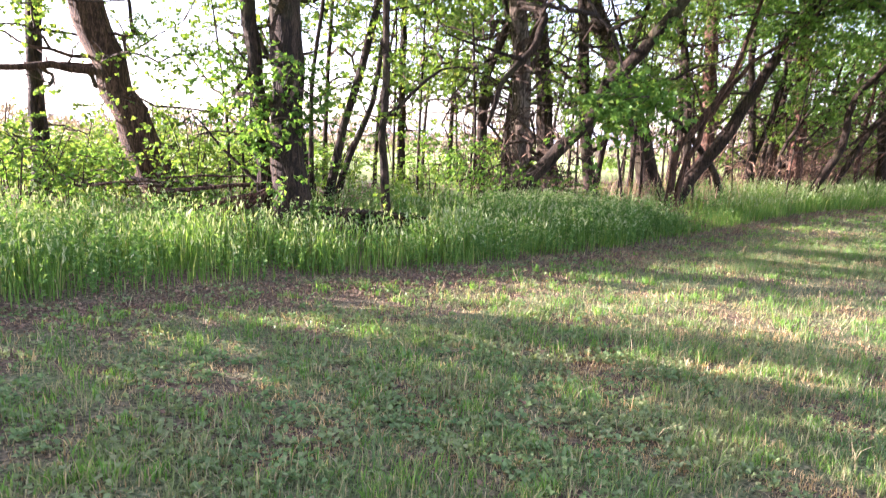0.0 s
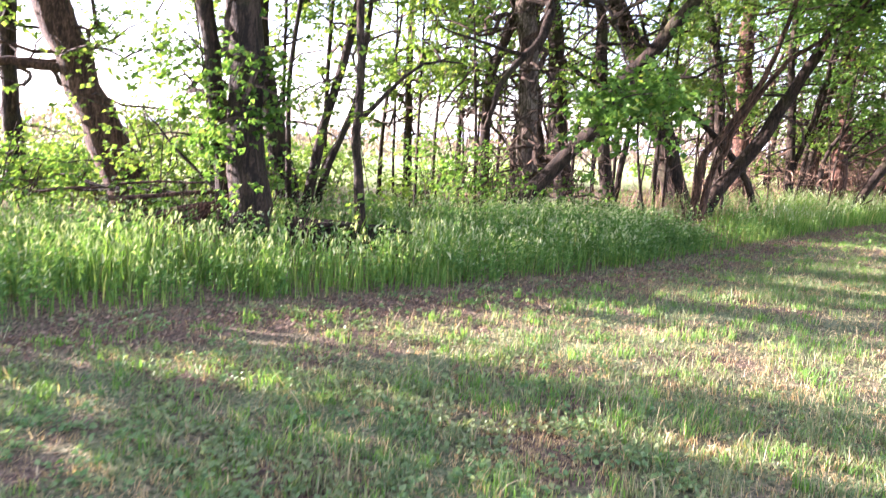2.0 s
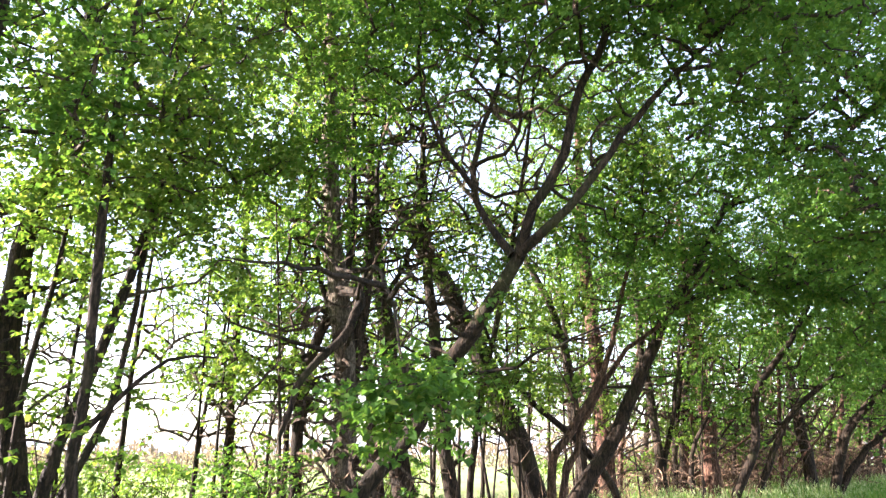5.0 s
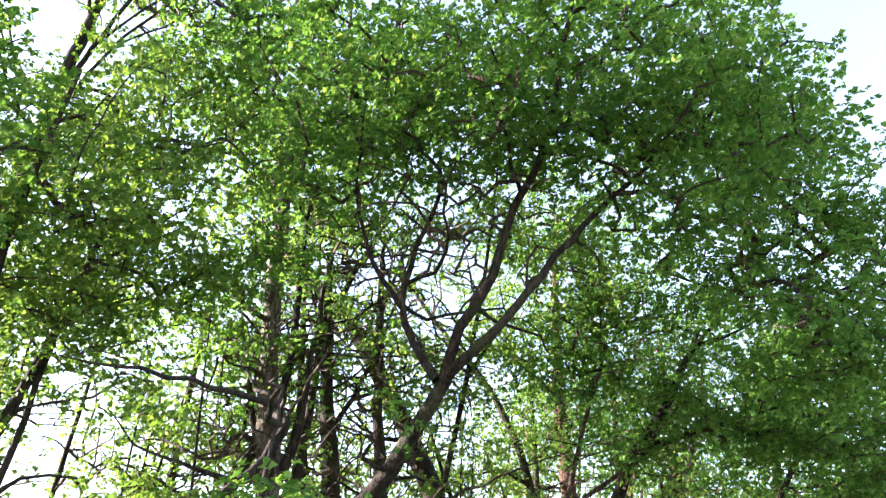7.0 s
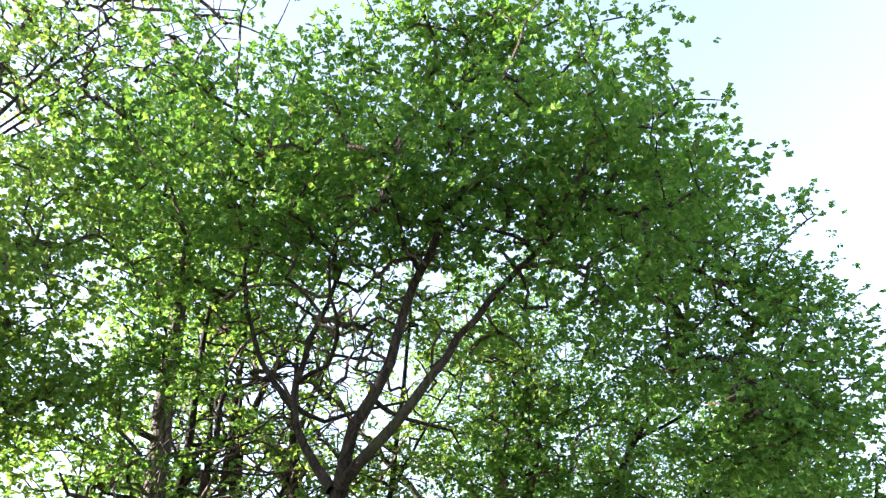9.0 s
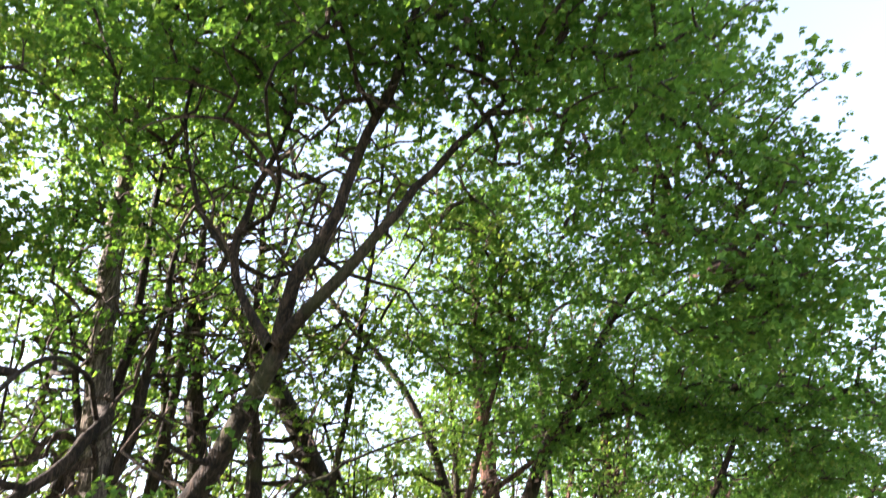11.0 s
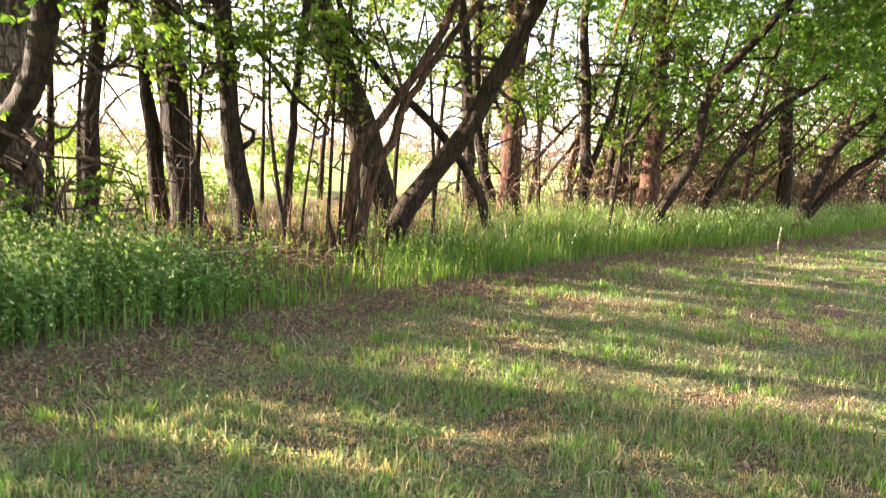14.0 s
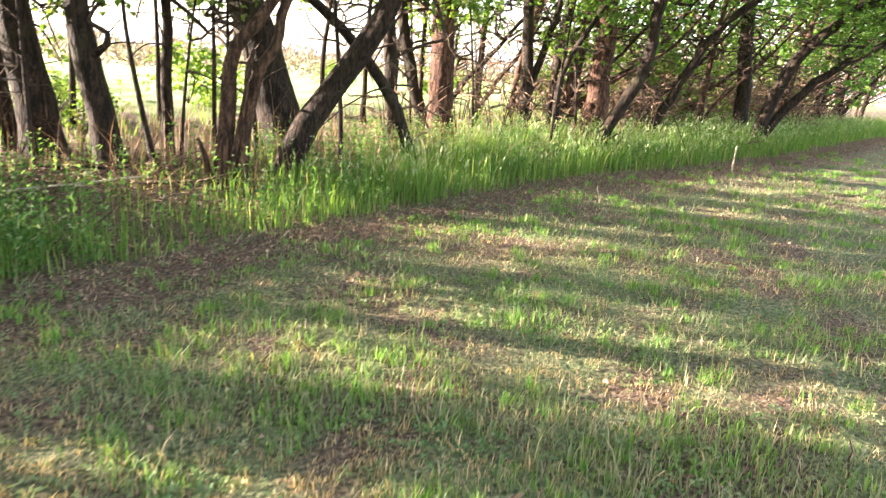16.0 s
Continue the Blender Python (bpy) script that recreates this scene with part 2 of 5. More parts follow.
def grow(skeleton, centres, rg, dead=0):
    """Twigs: each spray centre is tied to the nearest wood already grown; the wood thickens with what it carries."""
    pts = [p for p in skeleton]
    nodes = np.array(pts)
    order = np.argsort([np.min(np.linalg.norm(nodes - c, axis=1)) for c in centres])
    store = np.zeros((len(pts) + 5 * len(centres) + 8, 3))
    store[:len(pts)] = nodes
    m = len(pts)
    par, weight = [-1] * m, [1.0] * m
    for i in order:
        c = centres[i]
        gap = store[:m] - c
        score = np.linalg.norm(gap, axis=1) + 0.5 * np.maximum(gap[:, 2], 0)
        k = int(np.argmin(score))
        a, length = store[k].copy(), np.linalg.norm(c - store[k])
        steps = 1 if length < 0.25 else (2 if length < 0.5 else 4)
        bend = np.array([0, 0, 0.07 * length]) + rg.normal(0, 0.04 * length, 3)
        last = k
        for q in range(1, steps + 1):
            t = q / steps
            store[m] = a + (c - a) * t + bend * 4 * t * (1 - t)
            par.append(last)
            weight.append(2.3 if i >= len(centres) - dead else 1.3)
            last, m = m, m + 1
    load = np.array(weight)
    for i in range(m - 1, len(pts) - 1, -1):
        if par[i] >= 0:
            load[par[i]] += load[i]
    i = np.arange(len(pts), m)
    if not len(i):
        return None
    p = np.array(par)[i]
    a, b = store[p], store[i]
    rb = 0.0047 * np.sqrt(load[i])
    ra = np.where(p < len(pts), rb * 1.25, 0.0047 * np.sqrt(load[p]))
    ra = np.minimum(ra, rb * 1.6)
    t = b - a
    t /= np.linalg.norm(t, axis=1)[:, None] + 1e-9
    u = np.cross(t, [0.3, 0.9, 0.2])
    u /= np.linalg.norm(u, axis=1)[:, None] + 1e-9
    v = np.cross(t, u)
    sides = 3
    an = np.arange(sides) * 2 * math.pi / sides
    ring = np.cos(an)[None, :, None] * u[:, None] + np.sin(an)[None, :, None] * v[:, None]
    verts = np.concatenate([a[:, None] + ring * ra[:, None, None], b[:, None] + ring * rb[:, None, None]], 1).reshape(-1, 3)
    o = np.arange(len(i))[:, None] * 2 * sides
    quads = np.concatenate([o + [j, (j + 1) % sides, sides + (j + 1) % sides, sides + j] for j in range(sides)], 1).reshape(-1, 4)
    return verts, [quads]


def shoots(at, n, spread, tall, rg):
    """Thin dead shoots that stand round a foot."""
    a = rg.uniform(0, 6.28, n)
    foot = np.column_stack([at[0] + np.cos(a) * spread * rg.uniform(0.6, 1.6, n), at[1] + np.sin(a) * spread * rg.uniform(0.6, 1.6, n), np.full(n, at[2] - 0.04)])
    h = tall * rg.uniform(0.3, 1, n)
    lean = np.column_stack([np.cos(a), np.sin(a)]) * (h * rg.uniform(0.0, 0.45, n))[:, None] + rg.normal(0, 0.1, (n, 2)) * h[:, None]
    verts, faces = [], []
    for k in range(n):
        tip = foot[k] + [lean[k, 0], lean[k, 1], h[k]]
        half = foot[k] + (tip - foot[k]) * 0.55 + rg.normal(0, 0.05 * h[k], 3)
        ends = [tip, half + (tip - half) * 0.5 + rg.normal(0, 0.16 * h[k], 3)]
        r = rg.uniform(0.004, 0.011)
        for p, q, ra, rb in ((foot[k], half, r, 0.7 * r), (half, ends[0], 0.7 * r, 0.3 * r), (half, ends[1], 0.5 * r, 0.25 * r)):
            o = len(verts)
            for c, rr in ((p, ra), (q, rb)):
                verts += [c + [rr, 0, 0], c + [-0.5 * rr, 0.87 * rr, 0], c + [-0.5 * rr, -0.87 * rr, 0]]
            faces += [(o, o + 1, o + 4, o + 3), (o + 1, o + 2, o + 5, o + 4), (o + 2, o, o + 3, o + 5)]
    return np.array(verts), [np.array(faces)]


def in_blob(blob, rg):
    """Spray centres in an uneven egg-shaped part of a crown: they stand in flat clumps with gaps between."""
    x, y, z, rx, ry, rz, n = blob
    clumps = max(3, int(n / 4.0))
    d = rg.normal(0, 1, (clumps, 3))
    d /= np.linalg.norm(d, axis=1)[:, None]
    lump = 1 + 0.16 * np.sin(3 * d[:, 0] + x) + 0.14 * np.sin(4 * d[:, 1] + 2 * d[:, 2] + y)
    r = rg.uniform(0.10, 1, clumps) ** 0.5 * lump
    mid = d * r[:, None] * np.array([rx, ry, rz])
    pick = rg.randint(0, clumps, n)
    wide = min(0.36, 0.42 * min(rx, ry, rz) + 0.06)
    return np.array([x, y, z]) + mid[pick] + np.clip(rg.normal(0, 1, (n, 3)), -1.5, 1.5) * np.array([1.25, 1.25, 0.55]) * wide


FULL = 1.5  # sprays in a crown, over the counts given


def tree(label, trunk, r0, r1, blobs=(), limbs=(), bare=(), bark=None, leaf=None, size=0.072, count=60, spread=0.46, name="tree", flare=0.35, sides=12, seed=0, clad=2.6):
    rg = np.random.RandomState(seed + int(1000 + trunk[0][0] * 37 + trunk[0][1] * 11) % 100000)
    bark, leaf = bark or BARK, leaf or LEAF
    base = np.array([trunk[0][0], trunk[0][1], float(ground_z(np.array(trunk[0][0]), np.array(trunk[0][1])))])
    root = thing(name, base, label, "tree" if name == "tree" else name, "trees of the belt")
    pts = [np.array(p, float) for p in trunk]
    pts[0] = base + [0, 0, -0.12]
    line = smooth_line(pts)
    wob = rg.normal(0, 0.10 * r0, line.shape)
    wob[0] = 0
    line = line + wob
    v, q, t = tube(line, r0, r1, sides, 0.07, flare, rg, 0.8)
    stem_part = part("trunk", mesh_from("trunk", v - base, [q, t], bark, True), root)
    if r0 > 0.1:
        v, f = shoots(base, 13, r0 * 1.6 + 0.12, 1.2, rg)
        tagged(part("dead_brush", mesh_from("dead_brush", v - base, f, BRUSH), root), kind="stuff")
    wood = [line[len(line) // 3:]]
    for lp, a, b in limbs:
        ll = smooth_line(lp, 0.25)
        ll[1:] += rg.normal(0, 0.12 * a + 0.006, ll[1:].shape)
        v, q, t = tube(ll, a, b, 8, 0.06, 0.25, rg, 0.8)
        part("limb", mesh_from("limb", v - base, [q, t], BARK if bark is BARK_PALE else bark, True), root)
        wood.append(ll[1:])
    if r0 > 0.085:  # crooked boughs
        free = np.vstack([line, *wood[1:]])
        free = free[(free[:, 2] > 2.3) & (free[:, 2] < 9)]
        for k in range(9 if len(free) else 0):
            p = free[rg.randint(len(free))]
            a, length = rg.uniform(0, 6.28), rg.uniform(0.8, 2.5)
            way = np.array([math.cos(a), math.sin(a), 0])
            turn = np.array([-math.sin(a), math.cos(a), 0]) * rg.normal(0, 0.25) * length
            rise = rg.uniform(-0.15, 0.6) * length
            ll = smooth_line([p, p + way * 0.35 * length + [0, 0, 0.1 * rise], p + way * 0.7 * length + turn + [0, 0, 0.55 * rise], p + way * length + 0.7 * turn + [0, 0, rise]], 0.22)
            ll[1:] += rg.normal(0, 0.022, ll[1:].shape)
            v, q, t = tube(ll, min(0.034, 0.22 * r0), 0.006, 6, 0.05, 0.2, rg, 0.8)
            part("bough", mesh_from("bough", v - base, [q, t], BARK if bark is BARK_PALE else bark, True), stem_part)
            wood.append(ll[1:])
    if blobs:
        c = np.vstack([in_blob((*b[:6], int(b[6] * FULL)), rg) for b in blobs])
        stem = line[(line[:, 2] > (0.9 if base[0] < 1 else 2.4)) & (line[:, 2] < 6.5)]
        if len(stem) and clad:  # leafy shoots along the stem
            n = int((0.15 * clad if r0 > 0.12 and 1 < base[0] < 8 else clad) * len(stem) * 0.35)
            c = np.vstack([c, stem[rg.randint(0, len(stem), n)] + rg.normal(0, 1, (n, 3)) * np.array([0.42, 0.36, 0.3])])
        dead = [in_blob(b, rg) for b in bare]
        if r0 > 0.1:  # dead shoots along the lower trunk
            low = line[(line[:, 2] > 1.2) & (line[:, 2] < 6.5)]
            dead.append(np.repeat(low, 3, 0) + rg.normal(0, 1, (3 * len(low), 3)) * np.array([0.5, 0.4, 0.35]))
        tw = grow(np.vstack(wood), np.vstack([c, *dead]), rg, sum(len(k) for k in dead))
        tagged(part("branchwork", mesh_from("branchwork", tw[0] - base, tw[1], TWIG), root), kind="stuff")
        v, f = sprays(c, count, spread, size, rg)
        tagged(part("crown", mesh_from("crown", v - base, f, leaf), root), kind="stuff")
    return root


# ---- ground: one sheet from the lawn to the far fields ----
def axis(lo, hi, fine_lo, fine_hi, step):
    out, v, s = list(np.arange(fine_lo, fine_hi, step)), fine_hi, step
    while v < hi:
        out.append(v)
        s *= 1.18
        v += s
    out.append(hi)
    v, s, low = fine_lo, step, []
    while v > lo:
        s *= 1.18
        v -= s
        low.append(max(v, lo))
    return np.array(low[::-1] + out)


gx, gy = axis(-1800, 1800, -9, 20, 0.21), axis(-900, 2500, 1, 30, 0.21)
X, Y = np.meshgrid(gx, gy)
Z = ground_z(X, Y)
i, j = np.meshgrid(np.arange(len(gy) - 1), np.arange(len(gx) - 1), indexing="ij")
w = len(gx)
quads = np.stack([i * w + j, i * w + j + 1, (i + 1) * w + j + 1, (i + 1) * w + j], -1).reshape(-1, 4)

m, nt, b = material("earth_and_turf", 0.95)
fine, mid, wide = noise_node(nt, 38, 9), noise_node(nt, 1.3, 4), noise_node(nt, 0.35, 3)
soil = ramp_node(nt, [(0.36, (0.05, 0.033, 0.022)), (0.5, (0.15, 0.098, 0.066)), (0.6, (0.22, 0.145, 0.095)), (0.68, (0.36, 0.26, 0.16))])
turf = ramp_node(nt, [(0.36, (0.06, 0.075, 0.03)), (0.5, (0.16, 0.185, 0.08)), (0.6, (0.22, 0.23, 0.11)), (0.68, (0.40, 0.34, 0.19))])
nt.links.new(fine.outputs["Fac"], soil.inputs["Fac"])
nt.links.new(fine.outputs["Fac"], turf.inputs["Fac"])
cover = ramp_node(nt, [(0.40, (0, 0, 0)), (0.58, (1, 1, 1))])
nt.links.new(mid.outputs["Fac"], cover.inputs["Fac"])
near = mix_colour(nt, cover.outputs["Color"], soil.outputs["Color"], turf.outputs["Color"])
meadow = ramp_node(nt, [(0.35, (0.26, 0.36, 0.10)), (0.65, (0.38, 0.45, 0.17))])
nt.links.new(wide.outputs["Fac"], meadow.inputs["Fac"])
at = nt.nodes.new("ShaderNodeAttribute")
at.attribute_name = "field"
worn = nt.nodes.new("ShaderNodeAttribute")
worn.attribute_name = "worn"
mown = nt.nodes.new("ShaderNodeAttribute")
mown.attribute_name = "mown"
sward = ramp_node(nt, [(0.40, (0.13, 0.19, 0.06)), (0.60, (0.21, 0.25, 0.10))])
nt.links.new(mid.outputs["Fac"], sward.inputs["Fac"])
near = mix_colour(nt, mown.outputs["Fac"], near, mix_colour(nt, 0.5, sward.outputs["Color"], turf.outputs["Color"]))
near = mix_colour(nt, worn.outputs["Fac"], near, soil.outputs["Color"])
nt.links.new(mix_colour(nt, at.outputs["Fac"], near, meadow.outputs["Color"]), b.inputs["Base Color"])
bumped(nt, b, fine.outputs["Fac"], 1.0, 0.05)
me = mesh_from("ground", np.stack([X, Y, Z], -1).reshape(-1, 3), [quads], m, True)
kind_of = me.attributes.new("field", "FLOAT", "POINT")
kind_of.data.foreach_set("value", np.clip((verge(X, Y).ravel() - 9) / 5, 0, 1).astype(np.float32))
D = verge(X, Y).ravel()
kind_of = me.attributes.new("worn", "FLOAT", "POINT")
kind_of.data.foreach_set("value", np.clip(np.exp(-((D + 0.4) / 0.6) ** 2) + 0.8 * np.clip(D / 0.5, 0, 1) * (D < 9), 0, 1).astype(np.float32))
kind_of = me.attributes.new("mown", "FLOAT", "POINT")  # the even lawn away from the trees
kind_of.data.foreach_set("value", np.clip((2.2 - Y.ravel()) / 1.2, 0, 1).astype(np.float32))
tagged(new("ground", me), "patchy mown lawn, leaf litter and meadow beyond the trees", "ground", kind="structure")

# ---- far woods beyond the meadow ----
rg = np.random.RandomState(3)
n = 18000
a, dist = np.radians(rg.uniform(-75, 62, n)), rg.uniform(140, 190, n)
c = np.column_stack([dist * np.sin(a), dist * np.cos(a)])
top = 5.6 + 1.0 * np.sin(a * 31) + 0.7 * np.sin(a * 83 + 1) + 0.6 * np.sin(a * 190)
c = np.column_stack([c, ground_z(c[:, 0], c[:, 1]) + rg.uniform(0, 1, n) ** 0.8 * top])
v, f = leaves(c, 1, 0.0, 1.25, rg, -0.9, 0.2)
# mauve-brown wood colour, paled to carry the haze of the distance
FAR = blade_material("haze_tinted_wood", [(0.0, (0.21, 0.16, 0.15)), (0.8, (0.33, 0.26, 0.24)), (1.0, (0.32, 0.29, 0.2))], 0.3, 0.9)
tagged(new("far_woods", mesh_from("far_woods", v, f, FAR)), "mauve-brown woods tinted for haze, beyond the bright meadow", "woods", kind="stuff")

# pale hills on the skyline; the distance haze is put into their colour
a = np.radians(np.linspace(-85, 70, 160))
rows = []
for k, (dist, up) in enumerate(((1250, -0.2), (1500, 0.55), (1750, 1.0), (2100, 0.2))):
    h = (26 + 9 * np.sin(a * 5 + 0.6) + 5 * np.sin(a * 13) + 2 * np.sin(a * 37)) * up - 10
    rows.append(np.column_stack([dist * np.sin(a), dist * np.cos(a), h]))
i, j = np.meshgrid(np.arange(3), np.arange(len(a) - 1), indexing="ij")
w = len(a)
quads = np.stack([i * w + j, i * w + j + 1, (i + 1) * w + j + 1, (i + 1) * w + j], -1).reshape(-1, 4)
m, nt, b = material("haze_tinted_hill", 1.0)
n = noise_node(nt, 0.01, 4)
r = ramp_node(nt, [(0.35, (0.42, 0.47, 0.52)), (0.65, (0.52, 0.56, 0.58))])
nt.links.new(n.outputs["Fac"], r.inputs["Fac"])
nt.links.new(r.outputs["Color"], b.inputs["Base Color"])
tagged(new("far_hills", mesh_from("far_hills", np.vstack(rows), [quads], m, True)), "skyline hills tinted pale blue-grey for haze", "hills", kind="structure")

# ---- the belt of trees ----
tree("thick leaning tree with mossy bark and leafy shoots", [(-4.8, 12.2, 0), (-5.2, 12.03, 1.3), (-5.75, 11.8, 2.9), (-6.3, 11.6, 4.6), (-6.9, 11.5, 7), (-7.2, 11.4, 10)], 0.31, 0.07,
     [(-6.8, 11.4, 8, 2.4, 2.4, 3.2, 96), (-5.1, 11.6, 3.2, 1.0, 0.6, 1.2, 7), (-6.6, 11.2, 3.6, 1.1, 0.9, 1.0, 16), (-4.5, 11.6, 4.5, 1.3, 0.8, 1.1, 12), (-4.0, 12.0, 2.6, 0.7, 0.5, 1.0, 5)],
     [([(-5.6, 11.87, 2.3), (-6.4, 11.6, 2.35), (-7.4, 11.4, 2.3), (-8.2, 11.3, 2.6)], 0.07, 0.03)], [(-6.2, 11.5, 3.0, 1.4, 0.9, 1.2, 20)], bark=BARK_WARM, leaf=LEAF_LIGHT)
tree("tall thick straight tree with dark furrowed bark", [(-2.1, 9.62, 0), (-2.18, 9.61, 1.5), (-2.2, 9.6, 3.5), (-2.15, 9.6, 5.5), (-2.1, 9.6, 8), (-2.2, 9.5, 11)], 0.235, 0.07,
     [(-2.4, 9.4, 9, 2.2, 2.1, 2.8, 80), (-2.1, 9.25, 2.0, 0.45, 0.25, 0.9, 10), (-1.4, 9.6, 5.2, 1.2, 0.9, 1.4, 40)], flare=0.5)
tree("slimmer dark stem beside the thick trunk", [(-2.52, 9.95, 0), (-2.56, 9.92, 1.0), (-2.7, 9.86, 2.5), (-2.85, 9.78, 3.7), (-3.07, 9.67, 4.9), (-3.3, 9.5, 7.5)], 0.125, 0.04,
     [(-3.3, 9.4, 7, 1.5, 1.5, 2.2, 60), (-2.7, 9.6, 2.2, 0.4, 0.3, 0.9, 8)])
tree("dark tree leaning behind the thick trunk", [(-2.5, 12.9, 0), (-2.62, 12.89, 0.8), (-2.91, 12.8, 2.0), (-3.12, 12.73, 3.67), (-3.0, 12.76, 4.7), (-2.8, 12.83, 6.34), (-2.6, 12.8, 9), (-2.3, 12.7, 13)], 0.18, 0.03,
     [(-2.6, 12.7, 7.0, 2.1, 2.0, 2.4, 90), (-2.4, 12.5, 4.6, 1.2, 0.8, 0.6, 10), (-1.4, 12.4, 11.5, 2.4, 1.6, 2.0, 62), (-1.9, 12.4, 10.2, 1.8, 1.3, 1.8, 40)], [([(-2.65, 12.8, 8.4), (-1.9, 12.5, 10.2), (-0.9, 12.3, 12.0), (0.0, 12.1, 13.6)], 0.042, 0.006), ([(-2.75, 12.82, 7.0), (-2.0, 12.3, 8.6), (-1.0, 12.0, 9.8), (0.2, 11.8, 10.8)], 0.036, 0.006), ([(-2.5, 12.8, 10), (-3.0, 12.4, 12), (-3.2, 12.2, 14)], 0.032, 0.006),
      ([(-2.1, 12.6, 9.6), (-1.0, 12.2, 10.4), (0.3, 11.9, 11.2), (1.4, 11.7, 11.6)], 0.02, 0.004), ([(-1.5, 12.4, 11.1), (-0.2, 12.3, 12.0), (1.1, 12.1, 12.4)], 0.016, 0.004),
      ([(-1.4, 12.35, 11.2), (-1.3, 12.0, 12.6), (-0.9, 11.8, 13.8)], 0.015, 0.004), ([(-1.6, 12.15, 9.1), (-0.6, 11.7, 9.3), (0.4, 11.5, 9.9)], 0.016, 0.004)], [(-1.0, 12.3, 11.8, 2.6, 1.5, 2.6, 560)], leaf=LEAF_LIGHT)
tree("thin upright dark sapling", [(-2.26, 11.8, 0), (-2.3, 11.79, 1.2), (-2.3, 11.78, 2.2), (-2.18, 11.82, 3.4), (-2.0, 11.8, 5)], 0.05, 0.015, [(-2.0, 11.8, 4.4, 0.8, 0.8, 1.2, 20)], leaf=LEAF_LIGHT, sides=8)
tree("slender leaning tree with a forked stem", [(-2.05, 11.6, 0), (-1.9, 11.62, 0.8), (-1.75, 11.66, 1.6), (-1.5, 11.75, 2.6), (-1.25, 11.87, 3.8), (-1.05, 11.95, 4.9), (-0.8, 12, 7)], 0.08, 0.025,
     [(-0.9, 11.9, 5.9, 1.6, 1.6, 1.8, 58), (-0.4, 11.9, 4.1, 1.0, 0.6, 0.6, 10), (-0.5, 11.8, 7.6, 1.4, 1.2, 1.4, 64), (-0.6, 12.6, 5.6, 1.2, 0.9, 1.1, 34)], leaf=LEAF_LIGHT, sides=8)
tree("slender sapling leaning beside its neighbour", [(-1.95, 11.75, 0), (-1.77, 11.78, 0.8), (-1.55, 11.83, 1.45), (-1.33, 11.89, 2.04), (-1.2, 11.91, 3.0), (-1.1, 11.9, 4.5)], 0.065, 0.02, [(-1.1, 11.8, 4.3, 0.9, 0.9, 1.3, 26)], leaf=LEAF_LIGHT, sides=8)
tree("thin dark tree with side shoots", [(-0.88, 10.25, 0), (-0.93, 10.25, 0.8), (-1.0, 10.23, 1.5), (-0.96, 10.24, 2.4), (-1.02, 10.22, 3.87), (-1.03, 10.22, 5.2), (-0.9, 10.2, 7)], 0.068, 0.02,
     [(-0.9, 10.1, 5.4, 1.3, 1.3, 1.6, 46)], [([(-1.0, 10.24, 1.7), (-0.6, 10.2, 2.1), (-0.2, 10.2, 2.45), (0.3, 10.2, 2.5)], 0.03, 0.01)], leaf=LEAF_LIGHT, sides=8)
tree("slim upright tree at the back of the belt", [(-1.28, 18.53, 0), (-1.33, 18.52, 2), (-1.35, 18.52, 3.6), (-1.33, 18.52, 6.2), (-1.3, 18.5, 9)], 0.11, 0.03, [(-1.3, 18.4, 7.0, 1.9, 1.9, 3.4, 54), (-0.6, 18.3, 3.6, 1.5, 1.0, 1.0, 12)], leaf=LEAF_LIGHT, sides=8)
tree("dark curving tree hung with tangled shoots", [(0.62, 14.6, 0), (0.58, 14.6, 0.9), (0.56, 14.6, 1.75), (0.6, 14.6, 2.7), (0.85, 14.58, 3.4), (1.1, 14.56, 4.1), (1.3, 14.5, 5), (1.2, 14.6, 8)], 0.105, 0.035,
     [(0.9, 14.5, 8, 2, 2, 3.2, 70), (0.6, 14.4, 5.0, 1.4, 0.9, 0.9, 18)], (), [(0.6, 14.4, 3.0, 1.2, 0.8, 1.6, 90)], sides=9)
